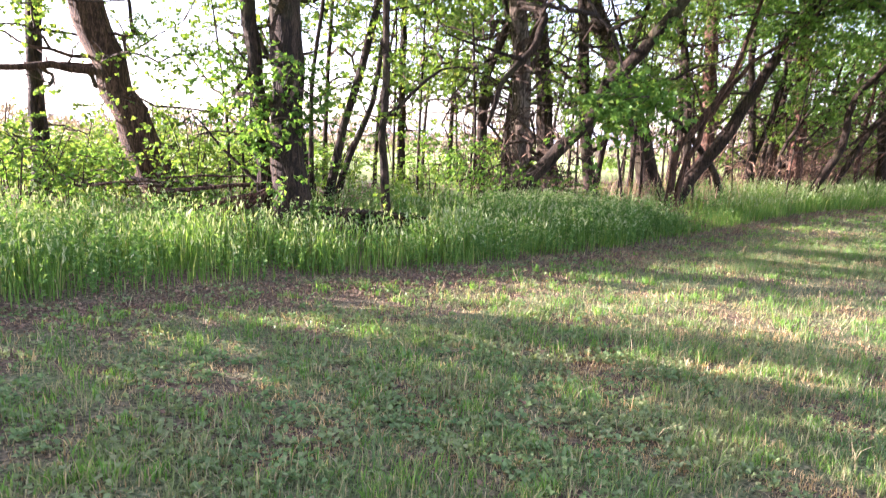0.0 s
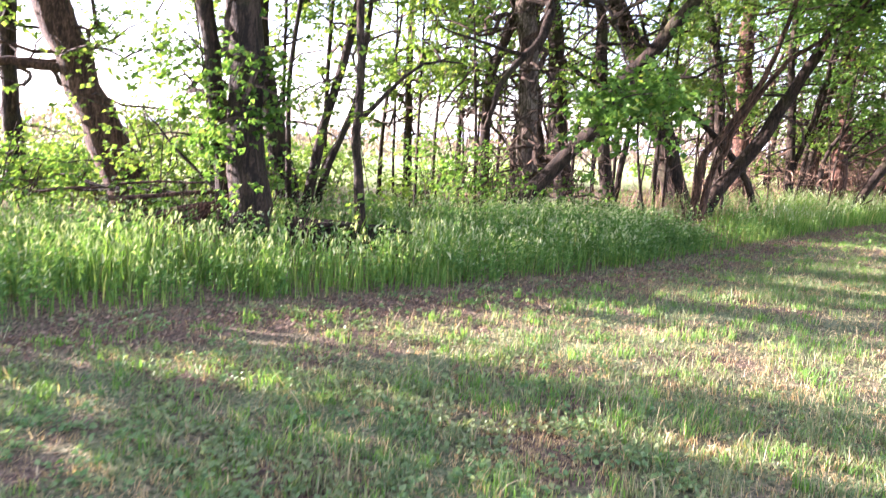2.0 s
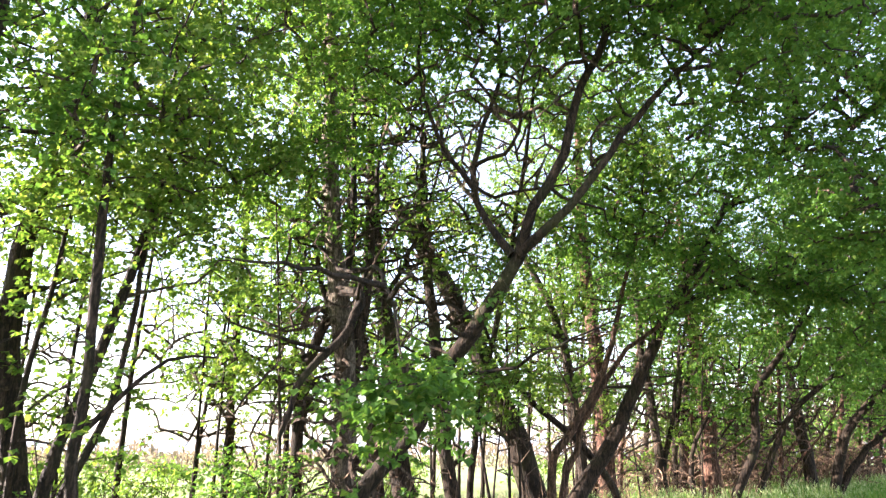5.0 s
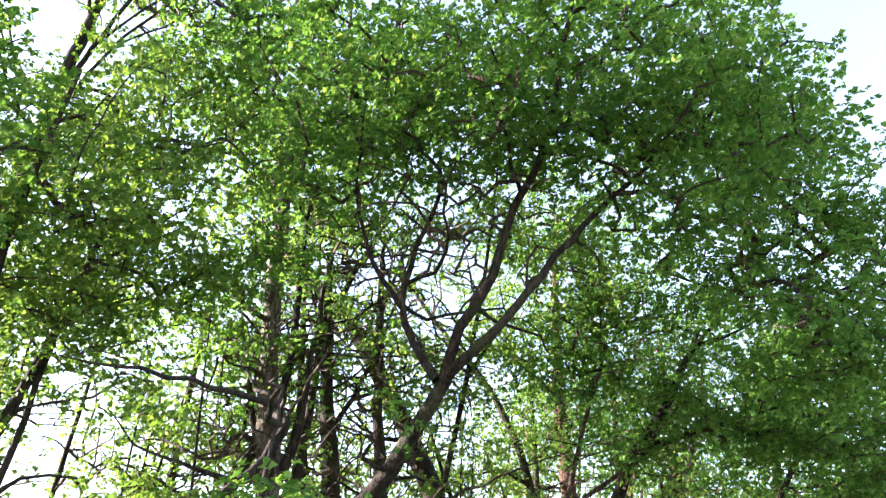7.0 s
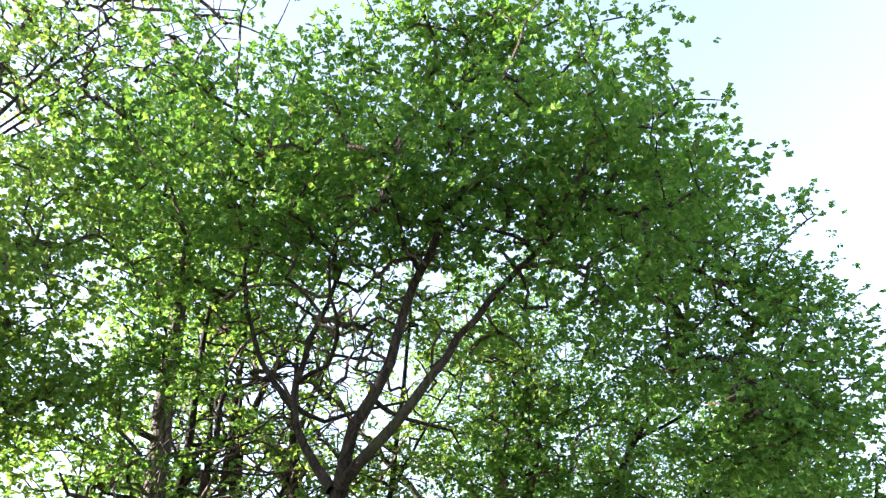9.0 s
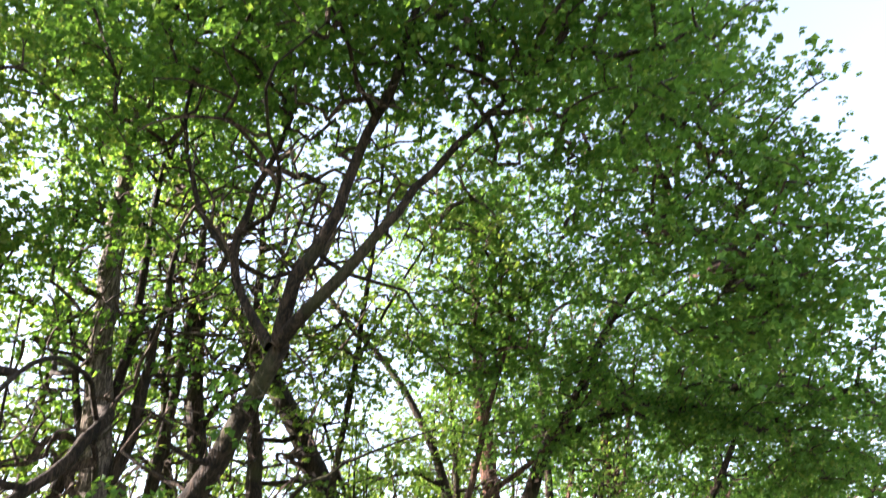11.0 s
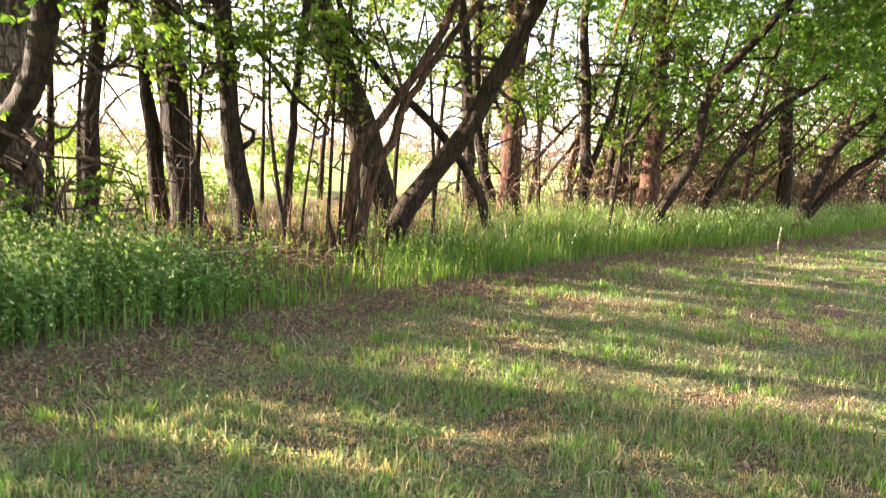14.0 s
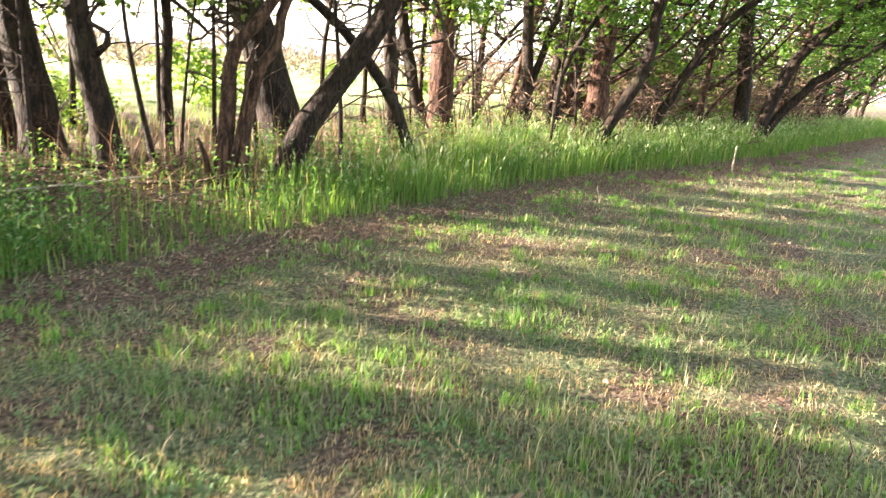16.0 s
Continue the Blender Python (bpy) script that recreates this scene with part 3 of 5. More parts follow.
tree("pale-barked forked tree wrapped in dead shoots", [(1.36, 14.46, 0), (1.35, 14.46, 0.6), (1.32, 14.45, 1.8), (1.27, 14.43, 3.1), (1.08, 14.35, 4.3), (0.92, 14.29, 6), (0.82, 14.25, 8), (0.8, 14.2, 11)], 0.215, 0.05,
     [(1.1, 13.9, 9.7, 2.3, 2.0, 2.9, 200), (0.9, 13.8, 5.4, 1.2, 0.9, 0.9, 18), (0.0, 12.6, 9.3, 1.1, 1.0, 1.1, 44), (0.3, 13.3, 5.8, 1.3, 0.9, 1.2, 40), (2.1, 8.9, 2.08, 0.34, 0.34, 0.3, 19)],
     [([(1.28, 14.43, 3.0), (1.5, 14.4, 3.5), (1.6, 14.4, 4.4), (1.7, 14.4, 6.5)], 0.09, 0.03),
      ([(1.25, 14.42, 3.2), (0.92, 14.38, 3.9), (0.72, 14.35, 4.8), (0.45, 14.3, 5.6)], 0.06, 0.02),
      ([(1.27, 14.43, 3.1), (1.55, 12.9, 3.9), (1.8, 11.2, 3.7), (2.0, 9.9, 3.0), (2.1, 9.1, 2.35)], 0.035, 0.010),
      ([(1.12, 14.35, 4.1), (1.5, 13.6, 3.85), (1.45, 13.2, 3.45), (1.27, 13.01, 3.04), (1.0, 12.84, 2.77), (0.75, 12.7, 2.4), (0.6, 12.6, 1.8)], 0.085, 0.035),
      ([(1.42, 14.3, 0.1), (1.6, 14.1, 0.5), (1.75, 14.0, 0.95)], 0.07, 0.03)],
     [(1.2, 14.0, 5.2, 1.2, 0.8, 1.6, 130), (1.3, 14.1, 2.2, 0.9, 0.5, 1.4, 210)], bark=BARK_PALE)
tree("tree with a long curved trunk leaning over the lawn", [(0.85, 13.25, 0), (1.36, 13.2, 0.72), (1.97, 13.1, 1.45), (2.41, 12.9, 1.98), (2.62, 12.6, 2.6), (3.03, 12.25, 3.05), (3.62, 11.55, 4.02)], 0.135, 0.085,
     [(5.2, 10.2, 8.6, 1.8, 1.7, 2.2, 195), (6.5, 10.5, 6.7, 1.6, 1.3, 1.3, 100), (2.4, 11.4, 8.6, 1.8, 1.6, 2.3, 150), (4.0, 10.6, 7.0, 1.4, 1.1, 1.0, 56)],
     [([(3.58, 11.5, 4.0), (3.72, 11.2, 4.5), (4.08, 11.0, 5.1), (4.3, 10.95, 6.05), (4.6, 10.7, 6.7), (4.9, 10.4, 8.3), (5.1, 10.2, 10)], 0.066, 0.018),
      ([(3.58, 11.5, 4.0), (3.95, 11.15, 4.3), (4.35, 11.0, 4.75), (4.95, 10.9, 5.6), (5.7, 10.7, 6.4), (6.4, 10.5, 7.0)], 0.062, 0.018),
      ([(3.5, 11.6, 4.0), (3.2, 11.75, 4.5), (3.02, 11.75, 5.0), (3.15, 11.75, 5.8), (3.4, 11.7, 6.6), (3.3, 11.6, 8)], 0.05, 0.014), ([(3.02, 11.75, 4.95), (2.6, 11.8, 5.6), (2.3, 11.8, 6.6), (2.3, 11.6, 8)], 0.035, 0.012)], [(3.3, 11.6, 5.9, 1.3, 0.8, 1.2, 150), (4.8, 10.8, 6.3, 1.4, 0.7, 0.9, 60)], flare=0.15)
tree("slim dark tree at the back of the belt", [(1.18, 16.4, 0), (1.2, 16.41, 0.8), (1.24, 16.42, 1.6), (1.32, 16.46, 3.15), (1.45, 16.51, 5), (1.5, 16.5, 8)], 0.125, 0.04, [(1.5, 16.4, 8.6, 1.9, 1.9, 2.0, 26)], (), [(1.5, 16.4, 6.6, 1.7, 1.3, 2.0, 120)], leaf=LEAF_LIGHT, sides=9)
tree("slim dark tree leaning to the belt's end", [(1.95, 17.25, 0), (1.84, 17.24, 0.6), (1.68, 17.19, 2.0), (1.42, 17.1, 3.7), (1.2, 17.0, 5), (0.9, 17, 8)], 0.12, 0.035, [(0.9, 16.9, 8.4, 1.9, 1.9, 2.1, 30)], (), [(0.9, 16.9, 6.6, 1.6, 1.3, 2.0, 110)], leaf=LEAF_LIGHT, sides=9)
tree("thick straight tree with dark ridged bark", [(2.36, 17.1, 0), (2.28, 17.06, 0.8), (2.16, 17.03, 1.6), (1.98, 16.98, 3.3), (1.73, 16.91, 4.9), (1.4, 16.8, 8)], 0.225, 0.06, [(1.5, 16.7, 9.2, 2.2, 2.0, 2.1, 30), (2.0, 16.4, 5.6, 1.6, 0.9, 1.0, 16), (3.2, 16.4, 2.5, 0.7, 0.4, 0.45, 10)], [([(1.98, 16.9, 3.4), (2.5, 16.6, 2.95), (2.98, 16.7, 2.85), (3.37, 16.81, 2.64), (3.87, 16.94, 2.08), (4.3, 17.04, 1.7)], 0.06, 0.02), ([(1.5, 16.85, 6.4), (1.85, 16.7, 7.3), (2.4, 16.6, 8.6), (2.9, 16.5, 9.9)], 0.07, 0.018), ([(1.55, 16.86, 6.0), (1.1, 16.7, 7.3), (0.6, 16.5, 8.6)], 0.05, 0.014), ([(1.8, 16.92, 4.4), (2.4, 16.8, 5.6), (2.8, 16.7, 6.9), (3.1, 16.6, 8.2)], 0.05, 0.012)], [(2.2, 16.7, 3.9, 1.4, 0.8, 1.4, 60), (2.0, 16.7, 7.0, 1.9, 1.3, 1.9, 150)], leaf=LEAF_LIGHT)
tree("straight tree with a short broken snag", [(3.3, 16.7, 0), (3.2, 16.67, 0.7), (3.04, 16.64, 1.62), (2.86, 16.6, 3.25), (2.68, 16.57, 4.9), (2.5, 16.5, 8)], 0.155, 0.045, [(2.6, 16.4, 8.6, 2.0, 1.9, 2.0, 26), (3.5, 16.2, 5.6, 1.2, 0.7, 0.8, 14)],
     [([(3.1, 16.62, 1.35), (3.3, 16.5, 1.42), (3.36, 16.48, 1.6)], 0.05, 0.025)], [(2.6, 16.4, 5.7, 0.9, 0.6, 1.0, 150), (2.8, 16.4, 4.2, 0.5, 0.4, 0.8, 70), (2.6, 16.4, 7.8, 1.8, 1.2, 1.4, 110)], leaf=LEAF_LIGHT)
tree("thin crooked sapling among dry stalks", [(3.95, 16.27, 0), (3.78, 16.24, 0.8), (3.68, 16.23, 1.4), (3.62, 16.22, 2.0), (3.6, 16.2, 3.2)], 0.035, 0.012, [(3.6, 16.2, 3.2, 0.5, 0.5, 0.7, 10)], leaf=LEAF_LIGHT, sides=7)
tree("thick tree leaning back over the belt", [(5.15, 18.32, 0), (4.95, 18.31, 0.8), (4.72, 18.3, 1.7), (4.05, 18.28, 3.2), (3.45, 18.27, 4.5), (2.85, 18.28, 5.55), (2.22, 18.3, 6.6), (1.53, 18.35, 7.55), (0.65, 18.4, 8.4), (-0.4, 18.4, 9.0)], 0.29, 0.06,
     [(0.9, 18.2, 9.8, 2.6, 2.2, 1.9, 36), (3.6, 18.0, 7.5, 1.7, 1.5, 1.5, 15)], [([(2.6, 18.28, 5.95), (2.5, 18.1, 7.2), (2.9, 17.9, 8.6), (3.2, 17.8, 9.8)], 0.07, 0.016), ([(3.3, 18.27, 4.75), (2.7, 18.0, 4.6), (2.0, 17.8, 5.2)], 0.05, 0.014)],
     [(3.2, 18.0, 4.8, 1.0, 0.8, 1.6, 130)], leaf=LEAF_LIGHT)
tree("multi-stemmed tree with bare leaning stems", [(4.72, 15.75, 0), (4.82, 15.75, 1.1), (4.88, 15.75, 1.55), (5.09, 15.75, 1.8), (5.37, 15.75, 2.2), (5.68, 15.75, 2.74), (5.91, 15.75, 3.23), (6.07, 15.75, 3.75), (6.25, 15.75, 4.5), (6.75, 15.7, 6.0)], 0.085, 0.024,
     [(6.9, 15.5, 5.9, 1.9, 1.4, 1.5, 100), (6.5, 15.0, 7.3, 1.3, 1.1, 1.0, 36), (7.3, 15.5, 4.3, 1.1, 0.6, 0.6, 14)],
     [([(4.9, 15.8, 0.0), (5.02, 15.8, 0.96), (5.18, 15.8, 1.41), (5.32, 15.8, 1.72), (5.41, 15.8, 2.1), (5.65, 15.8, 2.48), (5.93, 15.8, 2.91), (6.28, 15.8, 3.41), (6.78, 15.8, 3.73), (7.14, 15.8, 4.07), (7.9, 15.7, 4.9)], 0.07, 0.022),
      ([(4.8, 15.66, 0.0), (4.96, 15.68, 0.89), (5.03, 15.68, 1.33), (5.08, 15.68, 1.52)], 0.032, 0.02),
      ([(4.66, 15.8, 0), (4.6, 15.78, 0.25), (4.5, 15.76, 0.62)], 0.036, 0.018),
      ([(5.36, 15.75, 2.25), (5.0, 15.9, 3.1), (4.85, 16.0, 3.7)], 0.022, 0.008)], clad=0.5, bark=BARK_WARM, sides=9, flare=0.1)
tree("dark tree leaning out over the lawn", [(5.25, 16.95, 0), (5.5, 16.9, 0.75), (6.09, 16.85, 1.57), (6.57, 16.75, 2.44), (7.04, 16.55, 3.55), (7.45, 16.4, 4.4), (7.9, 16.2, 5.1), (8.6, 15.9, 6.5)], 0.16, 0.05,
     [(8.4, 14.2, 8.5, 2.4, 2.1, 2.5, 140), (10.2, 14.0, 6.0, 2.2, 1.9, 1.8, 112), (10.9, 14.8, 4.3, 1.8, 1.4, 0.9, 90), (9.3, 15.8, 4.8, 1.9, 1.5, 1.1, 74), (8.2, 11.3, 4.9, 1.2, 0.9, 0.9, 66), (9.0, 12.7, 8.2, 1.3, 1.2, 1.4, 62), (8.0, 12.4, 9.0, 1.3, 1.2, 1.2, 36), (10.3, 13.2, 7.0, 1.1, 1.1, 1.0, 48)],
     [([(7.4, 16.42, 4.3), (8.0, 16.3, 4.55), (8.44, 16.2, 4.7), (9.12, 16.0, 4.9), (10, 15.8, 5.2)], 0.07, 0.02), ([(8.4, 16.0, 6.1), (8.8, 14.4, 6.7), (8.6, 12.8, 6.2), (8.2, 11.5, 5.3)], 0.04, 0.012)], flare=0.3)
tree("tall reddish trunk with dead side shoots", [(7.5, 21.47, 0), (7.48, 21.47, 0.8), (7.42, 21.47, 2.4), (7.27, 21.49, 4.9), (7.12, 21.5, 7), (7.12, 21.5, 9.5), (7.2, 21.5, 12)], 0.24, 0.06, [(7.2, 21.4, 11.5, 2.5, 2.4, 3.2, 130), (7.2, 21.2, 6.5, 1.6, 1.2, 1.8, 66)], (), [(7.2, 21.2, 5.7, 1.5, 1.0, 3.6, 230)], bark=BARK_RED)
tree("dark tree with a kinked stem", [(7.2, 21.7, 0), (7.08, 21.68, 0.7), (6.73, 21.72, 1.9), (6.63, 21.73, 3.0), (6.56, 21.73, 4.9), (6.4, 21.7, 8)], 0.12, 0.03, [(6.4, 21.6, 7.8, 1.8, 1.8, 2.8, 64)], leaf=LEAF_LIGHT, sides=9)
tree("bare-stemmed tree leaning back", [(6.6, 20.2, 0), (6.5, 20.22, 1.4), (6.37, 20.23, 2.7), (6.13, 20.25, 4.3), (5.27, 20.32, 6.3), (3.58, 20.47, 8.4), (2.6, 20.5, 10)], 0.125, 0.03,
     [(4.6, 20.3, 8.0, 2.2, 1.8, 2.0, 48), (5.6, 20.1, 4.8, 1.6, 1.0, 1.5, 34)], [([(6.13, 20.25, 4.25), (5.4, 20.2, 4.5), (4.6, 20.2, 4.3)], 0.05, 0.015)], leaf=LEAF_LIGHT, sides=9)
tree("forked tree with dark slanting stems", [(9.3, 22.6, 0), (9.26, 22.59, 0.9), (9.14, 22.61, 2.8), (8.95, 22.66, 4.5), (8.9, 22.6, 8)], 0.135, 0.04, [(9, 22.4, 8.3, 2.2, 2.0, 3.2, 160)],
     [([(9.25, 22.6, 1.0), (9.55, 22.5, 2.0), (9.8, 22.4, 3.4), (10, 22.3, 5)], 0.08, 0.03)])
tree("stout reddish-brown tree among leaning stems", [(10.92, 23.2, 0), (10.91, 23.2, 1.0), (10.91, 23.2, 2.9), (10.71, 23.26, 5.4), (10.6, 23.2, 9)], 0.245, 0.06, [(10.7, 23.0, 8.6, 2.4, 2.2, 3.3, 170)], bark=BARK_RED)
tree("dark stem leaning towards the lawn", [(10.2, 20.75, 0), (10.41, 20.68, 0.65), (10.9, 20.51, 1.75), (11.05, 20.48, 3.0), (12.04, 20.13, 4.5), (12.8, 19.8, 6)], 0.125, 0.04, [(12.6, 19.6, 6.8, 2.3, 1.9, 2.6, 190), (12.9, 19.8, 4.2, 1.6, 1.2, 0.9, 60)], flare=0.2)
tree("short broken leaning stem", [(9.6, 21.5, 0), (9.63, 21.47, 0.6), (9.66, 21.46, 1.5), (9.98, 21.37, 2.2), (10.4, 21.2, 3.0)], 0.08, 0.03, [(10.4, 21.1, 3.2, 0.7, 0.6, 0.6, 14)], sides=8)
tree("dark upright tree in the thicket", [(16.45, 27.8, 0), (16.4, 27.8, 0.9), (16.23, 27.89, 3.1), (16.1, 27.9, 5), (16, 27.9, 9)], 0.22, 0.06, [(16.0, 27.5, 8.0, 2.6, 2.4, 3.2, 150)])
tree("leaning forked tree in the thicket", [(15.4, 25.1, 0), (15.57, 25.0, 0.75), (16.02, 24.79, 2.2), (16.84, 24.41, 3.26), (17.61, 24.05, 4.0), (18.3, 23.6, 5.2)], 0.165, 0.05, [(17.6, 23.4, 6.2, 2.4, 2.0, 2.2, 200), (17.5, 24.0, 3.6, 1.8, 1.3, 0.9, 60)],
     [([(15.5, 25.05, 0.2), (15.89, 25.03, 0.75), (16.72, 24.64, 1.9), (17.72, 24.16, 2.7), (18.5, 23.8, 3.4)], 0.12, 0.04)], flare=0.2)

tree("slender stem leaning back behind the multi-stemmed tree", [(6.95, 18.15, 0), (6.62, 18.17, 0.85), (6.07, 18.21, 1.6), (5.58, 18.24, 2.1), (5.09, 18.27, 2.5), (4.59, 18.3, 3.05), (4.18, 18.33, 3.7), (3.7, 18.4, 5)], 0.09, 0.025,
     [(3.7, 18.5, 5.4, 1.0, 0.8, 1.0, 16)], leaf=LEAF_LIGHT, sides=8, clad=0.6)
tree("dark stem leaning low through the thicket", [(11.9, 23.0, 0), (12.17, 22.88, 0.8), (12.65, 22.66, 1.9), (13.08, 22.46, 2.7), (14.02, 22.03, 3.6), (14.6, 21.8, 4.3)], 0.11, 0.04, [(14.6, 21.7, 4.8, 1.4, 1.2, 1.0, 40)], sides=8)
tree("slender tree reaching up between its neighbours", [(3.55, 18.0, 0), (3.75, 17.4, 2.4), (4.2, 16.3, 5.0), (4.5, 15.2, 7.6), (4.6, 14.8, 9.2)], 0.075, 0.02,
     [(4.5, 14.6, 8.3, 1.5, 1.2, 1.2, 30), (5.4, 13.9, 6.9, 1.1, 1.0, 0.9, 26), (4.3, 15.9, 5.4, 1.0, 0.8, 0.9, 20)], [([(4.25, 16.1, 5.4), (4.8, 15.2, 6.2), (5.4, 14.0, 6.9)], 0.03, 0.01)], [(4.4, 15.4, 6.2, 1.2, 1.0, 1.4, 60)], leaf=LEAF_LIGHT, sides=8, clad=0)
# saplings and shoots between the trunks
rg = np.random.RandomState(5)
for k, (px, py) in enumerate([(3.94, 17.15), (4.32, 17.3), (4.5, 17.2), (4.75, 17.9), (5.9, 17.6), (2.75, 15.9), (0.4, 15.7), (-3.6, 12.6), (8.0, 20.6), (9.2, 19.9), (10.2, 22.0), (-4.2, 13.8)]):
    h, lean = rg.uniform(2.4, 5.0), rg.uniform(-0.5, 0.5)
    tree("thin upright sapling in the belt", [(px, py, 0), (px + 0.15 * lean, py, h * 0.3), (px + 0.5 * lean, py, h * 0.65), (px + lean, py, h)], rg.uniform(0.02, 0.042), 0.01,
         [(px + lean, py, h * 0.85, 0.6, 0.6, h * 0.2, 9)], (), [(px + 0.4 * lean, py, h * 0.5, 0.4, 0.4, h * 0.25, 14)], leaf=LEAF_LIGHT, sides=6, seed=k + 300, clad=0.4)

# slender leafy trees closing the back of the belt
rg = np.random.RandomState(63)
for k in range(15):
    px = -4.5 + 0.85 * k + rg.uniform(-0.3, 0.3)
    py = float(np.interp(px, EDGE_X, EDGE_Y)) + rg.uniform(9.5, 13.0)
    h, lean = rg.uniform(6.0, 9.0), rg.uniform(-0.8, 0.8)
    low = 0.64 if px < -1.2 else 0.54
    tree("slender leafy tree at the back of the belt", [(px, py, 0), (px + 0.1 * lean, py, h * 0.3), (px + 0.5 * lean, py, h * 0.6), (px + lean, py, h * 0.95)], rg.uniform(0.04, 0.075), 0.015,
         [(px + 0.6 * lean, py, h * (low + 0.14), 1.4, 1.1, h * (0.86 - low), 25 if 1.5 < px < 7 else 26)], (), [(px + 0.3 * lean, py, h * 0.46, 1.2, 0.9, h * 0.24, 75)], leaf=LEAF_LIGHT, size=0.10, count=40, spread=0.5, sides=7, seed=k + 700)

# slim saplings with leaves at head height and above
rg = np.random.RandomState(64)
for k in range(16):
    px = -1.2 + 0.62 * k + rg.uniform(-0.3, 0.3)
    py = float(np.interp(px, EDGE_X, EDGE_Y)) + rg.uniform(5.0, 11.0)
    h, lean = rg.uniform(4.4, 6.2), rg.uniform(-0.7, 0.7)
    if 1.2 < px < 6.8:
        continue
    tree("slim sapling with thin leafy shoots in the belt", [(px, py, 0), (px + 0.2 * lean, py, h * 0.3), (px + 0.5 * lean, py, h * 0.6), (px + lean, py, h)], rg.uniform(0.025, 0.045), 0.01,
         [(px + 0.6 * lean, py, h * 0.68, 1.1, 0.9, h * 0.26, 17)], (), [(px + 0.3 * lean, py, h * 0.5, 0.9, 0.7, h * 0.3, 30)], leaf=LEAF_LIGHT, sides=6, seed=k + 900, clad=0)

# the thicket runs on along the lawn
rg = np.random.RandomState(21)
for k in range(44):
    s = 9.5 + 30 * (k / 44) ** 1.25
    off = rg.uniform(1.0, 8.5)
    px = s + rg.uniform(-0.6, 0.6) - off * 0.55
    py = float(np.interp(px, EDGE_X, EDGE_Y)) + off * 1.4
    h = rg.uniform(6.5, 10.5)
    lean = rg.uniform(-0.2, 1.7)
    if px < 9.8 and py < 24.5:
        continue
    tree("leaning tree in the dense thicket", [(px, py, 0), (px + 0.15 * lean, py - 0.1 * lean, h * 0.2), (px + 0.5 * lean, py - 0.4 * lean, h * 0.45), (px + lean, py - 0.9 * lean, h * 0.8)], rg.uniform(0.045, 0.13), 0.025,
         [(px + lean, py - lean, h * 0.70, 1.9, 1.8, h * 0.26, 32), (px + 0.8 * lean, py - 1.2 * lean, h * 0.40, 1.8, 1.4, 1.2, 13)],
         [([(px, py, 0.1), (px + 0.4, py + 0.2, 0.9), (px + 0.9 + lean, py - 0.3, 2.2), (px + 1.6 + lean, py - 0.8, 3.4)], rg.uniform(0.04, 0.09), 0.02)],
         [(px + 0.4, py - 0.3, h * 0.34, 1.6, 1.3, 2.0, 115)],
         bark=(BARK, BARK_RED, BARK, BARK_WARM)[k % 4], clad=1.0, size=0.16 if s > 20 else 0.11, count=28 if s > 20 else 40, spread=0.5, sides=8, seed=k)
# and back towards the sun, where it shades the lawn
for k, (px, py) in enumerate([(-7.7, 13.6), (-8.6, 8.15), (-10.4, 14.6), (-11.0, 8.2), (-12.6, 11.0), (-14.5, 7.4), (-16.5, 9.5), (-8.2, 6.75), (-9.4, 4.4), (-10.6, 5.6), (-11.6, 3.4), (-13.0, 5.0), (-14.2, 2.6), (-16, 4.0)]):
    h = rg.uniform(9, 13)
    tree("slender tree of the belt with fresh leaves", [(px, py, 0), (px - 0.1, py, h * 0.25), (px + 0.1, py, h * 0.5), (px, py, h * 0.85)], rg.uniform(0.09, 0.2), 0.03,
         [(px, py, h * 0.74, 2.0, 2.0, h * 0.24, 80 if py < 7 else 17)] + ([(px, py, 2.6, 1.4, 1.2, 1.4, 30)] if py < 7 else []), size=0.12, count=32, spread=0.5, leaf=LEAF_LIGHT, sides=8, seed=k)

# ---- grass, herbs and litter ----
def blades(xy, height, width, rg, lean=0.35, mid=True):
    """Curved blades rooted at the points; two joints each where mid is set, else one tapered face."""
    n = len(xy)
    z = ground_z(xy[:, 0], xy[:, 1])
    root = np.column_stack([xy, z - 0.01])
    a, f = rg.uniform(0, 2 * math.pi, n), rg.uniform(0, 2 * math.pi, n)
    out = np.column_stack([np.cos(a), np.sin(a), np.zeros(n)])
    side = np.column_stack([np.cos(f), np.sin(f), np.zeros(n)]) * (width / 2)[:, None]
    bend = (np.abs(rg.normal(0, lean, n)) * height)[:, None]
    up = np.array([0, 0, 1.0]) * height[:, None]
    tip = root + up * 0.95 + out * bend
    if not mid:
        v = np.stack([root - side, root + side, tip], 1).reshape(-1, 3)
        return v, [np.arange(n)[:, None] * 3 + [0, 1, 2]]
    half = root + up * 0.55 + out * bend * 0.3
    v = np.stack([root - side, root + side, half + side * 0.8, half - side * 0.8, tip], 1).reshape(-1, 3)
    b = np.arange(n)[:, None] * 5
    return v, [b + [0, 1, 2, 3], b + [3, 2, 4]]


def scatter(n, x0, x1, y0, y1, rg):
    return np.column_stack([rg.uniform(x0, x1, n), rg.uniform(y0, y1, n)])


START, END = ((0, 0), (2.0, 2.8)), ((5.0, 6.2), (6.4, 8.0))  # the two stretches that look down on the lawn


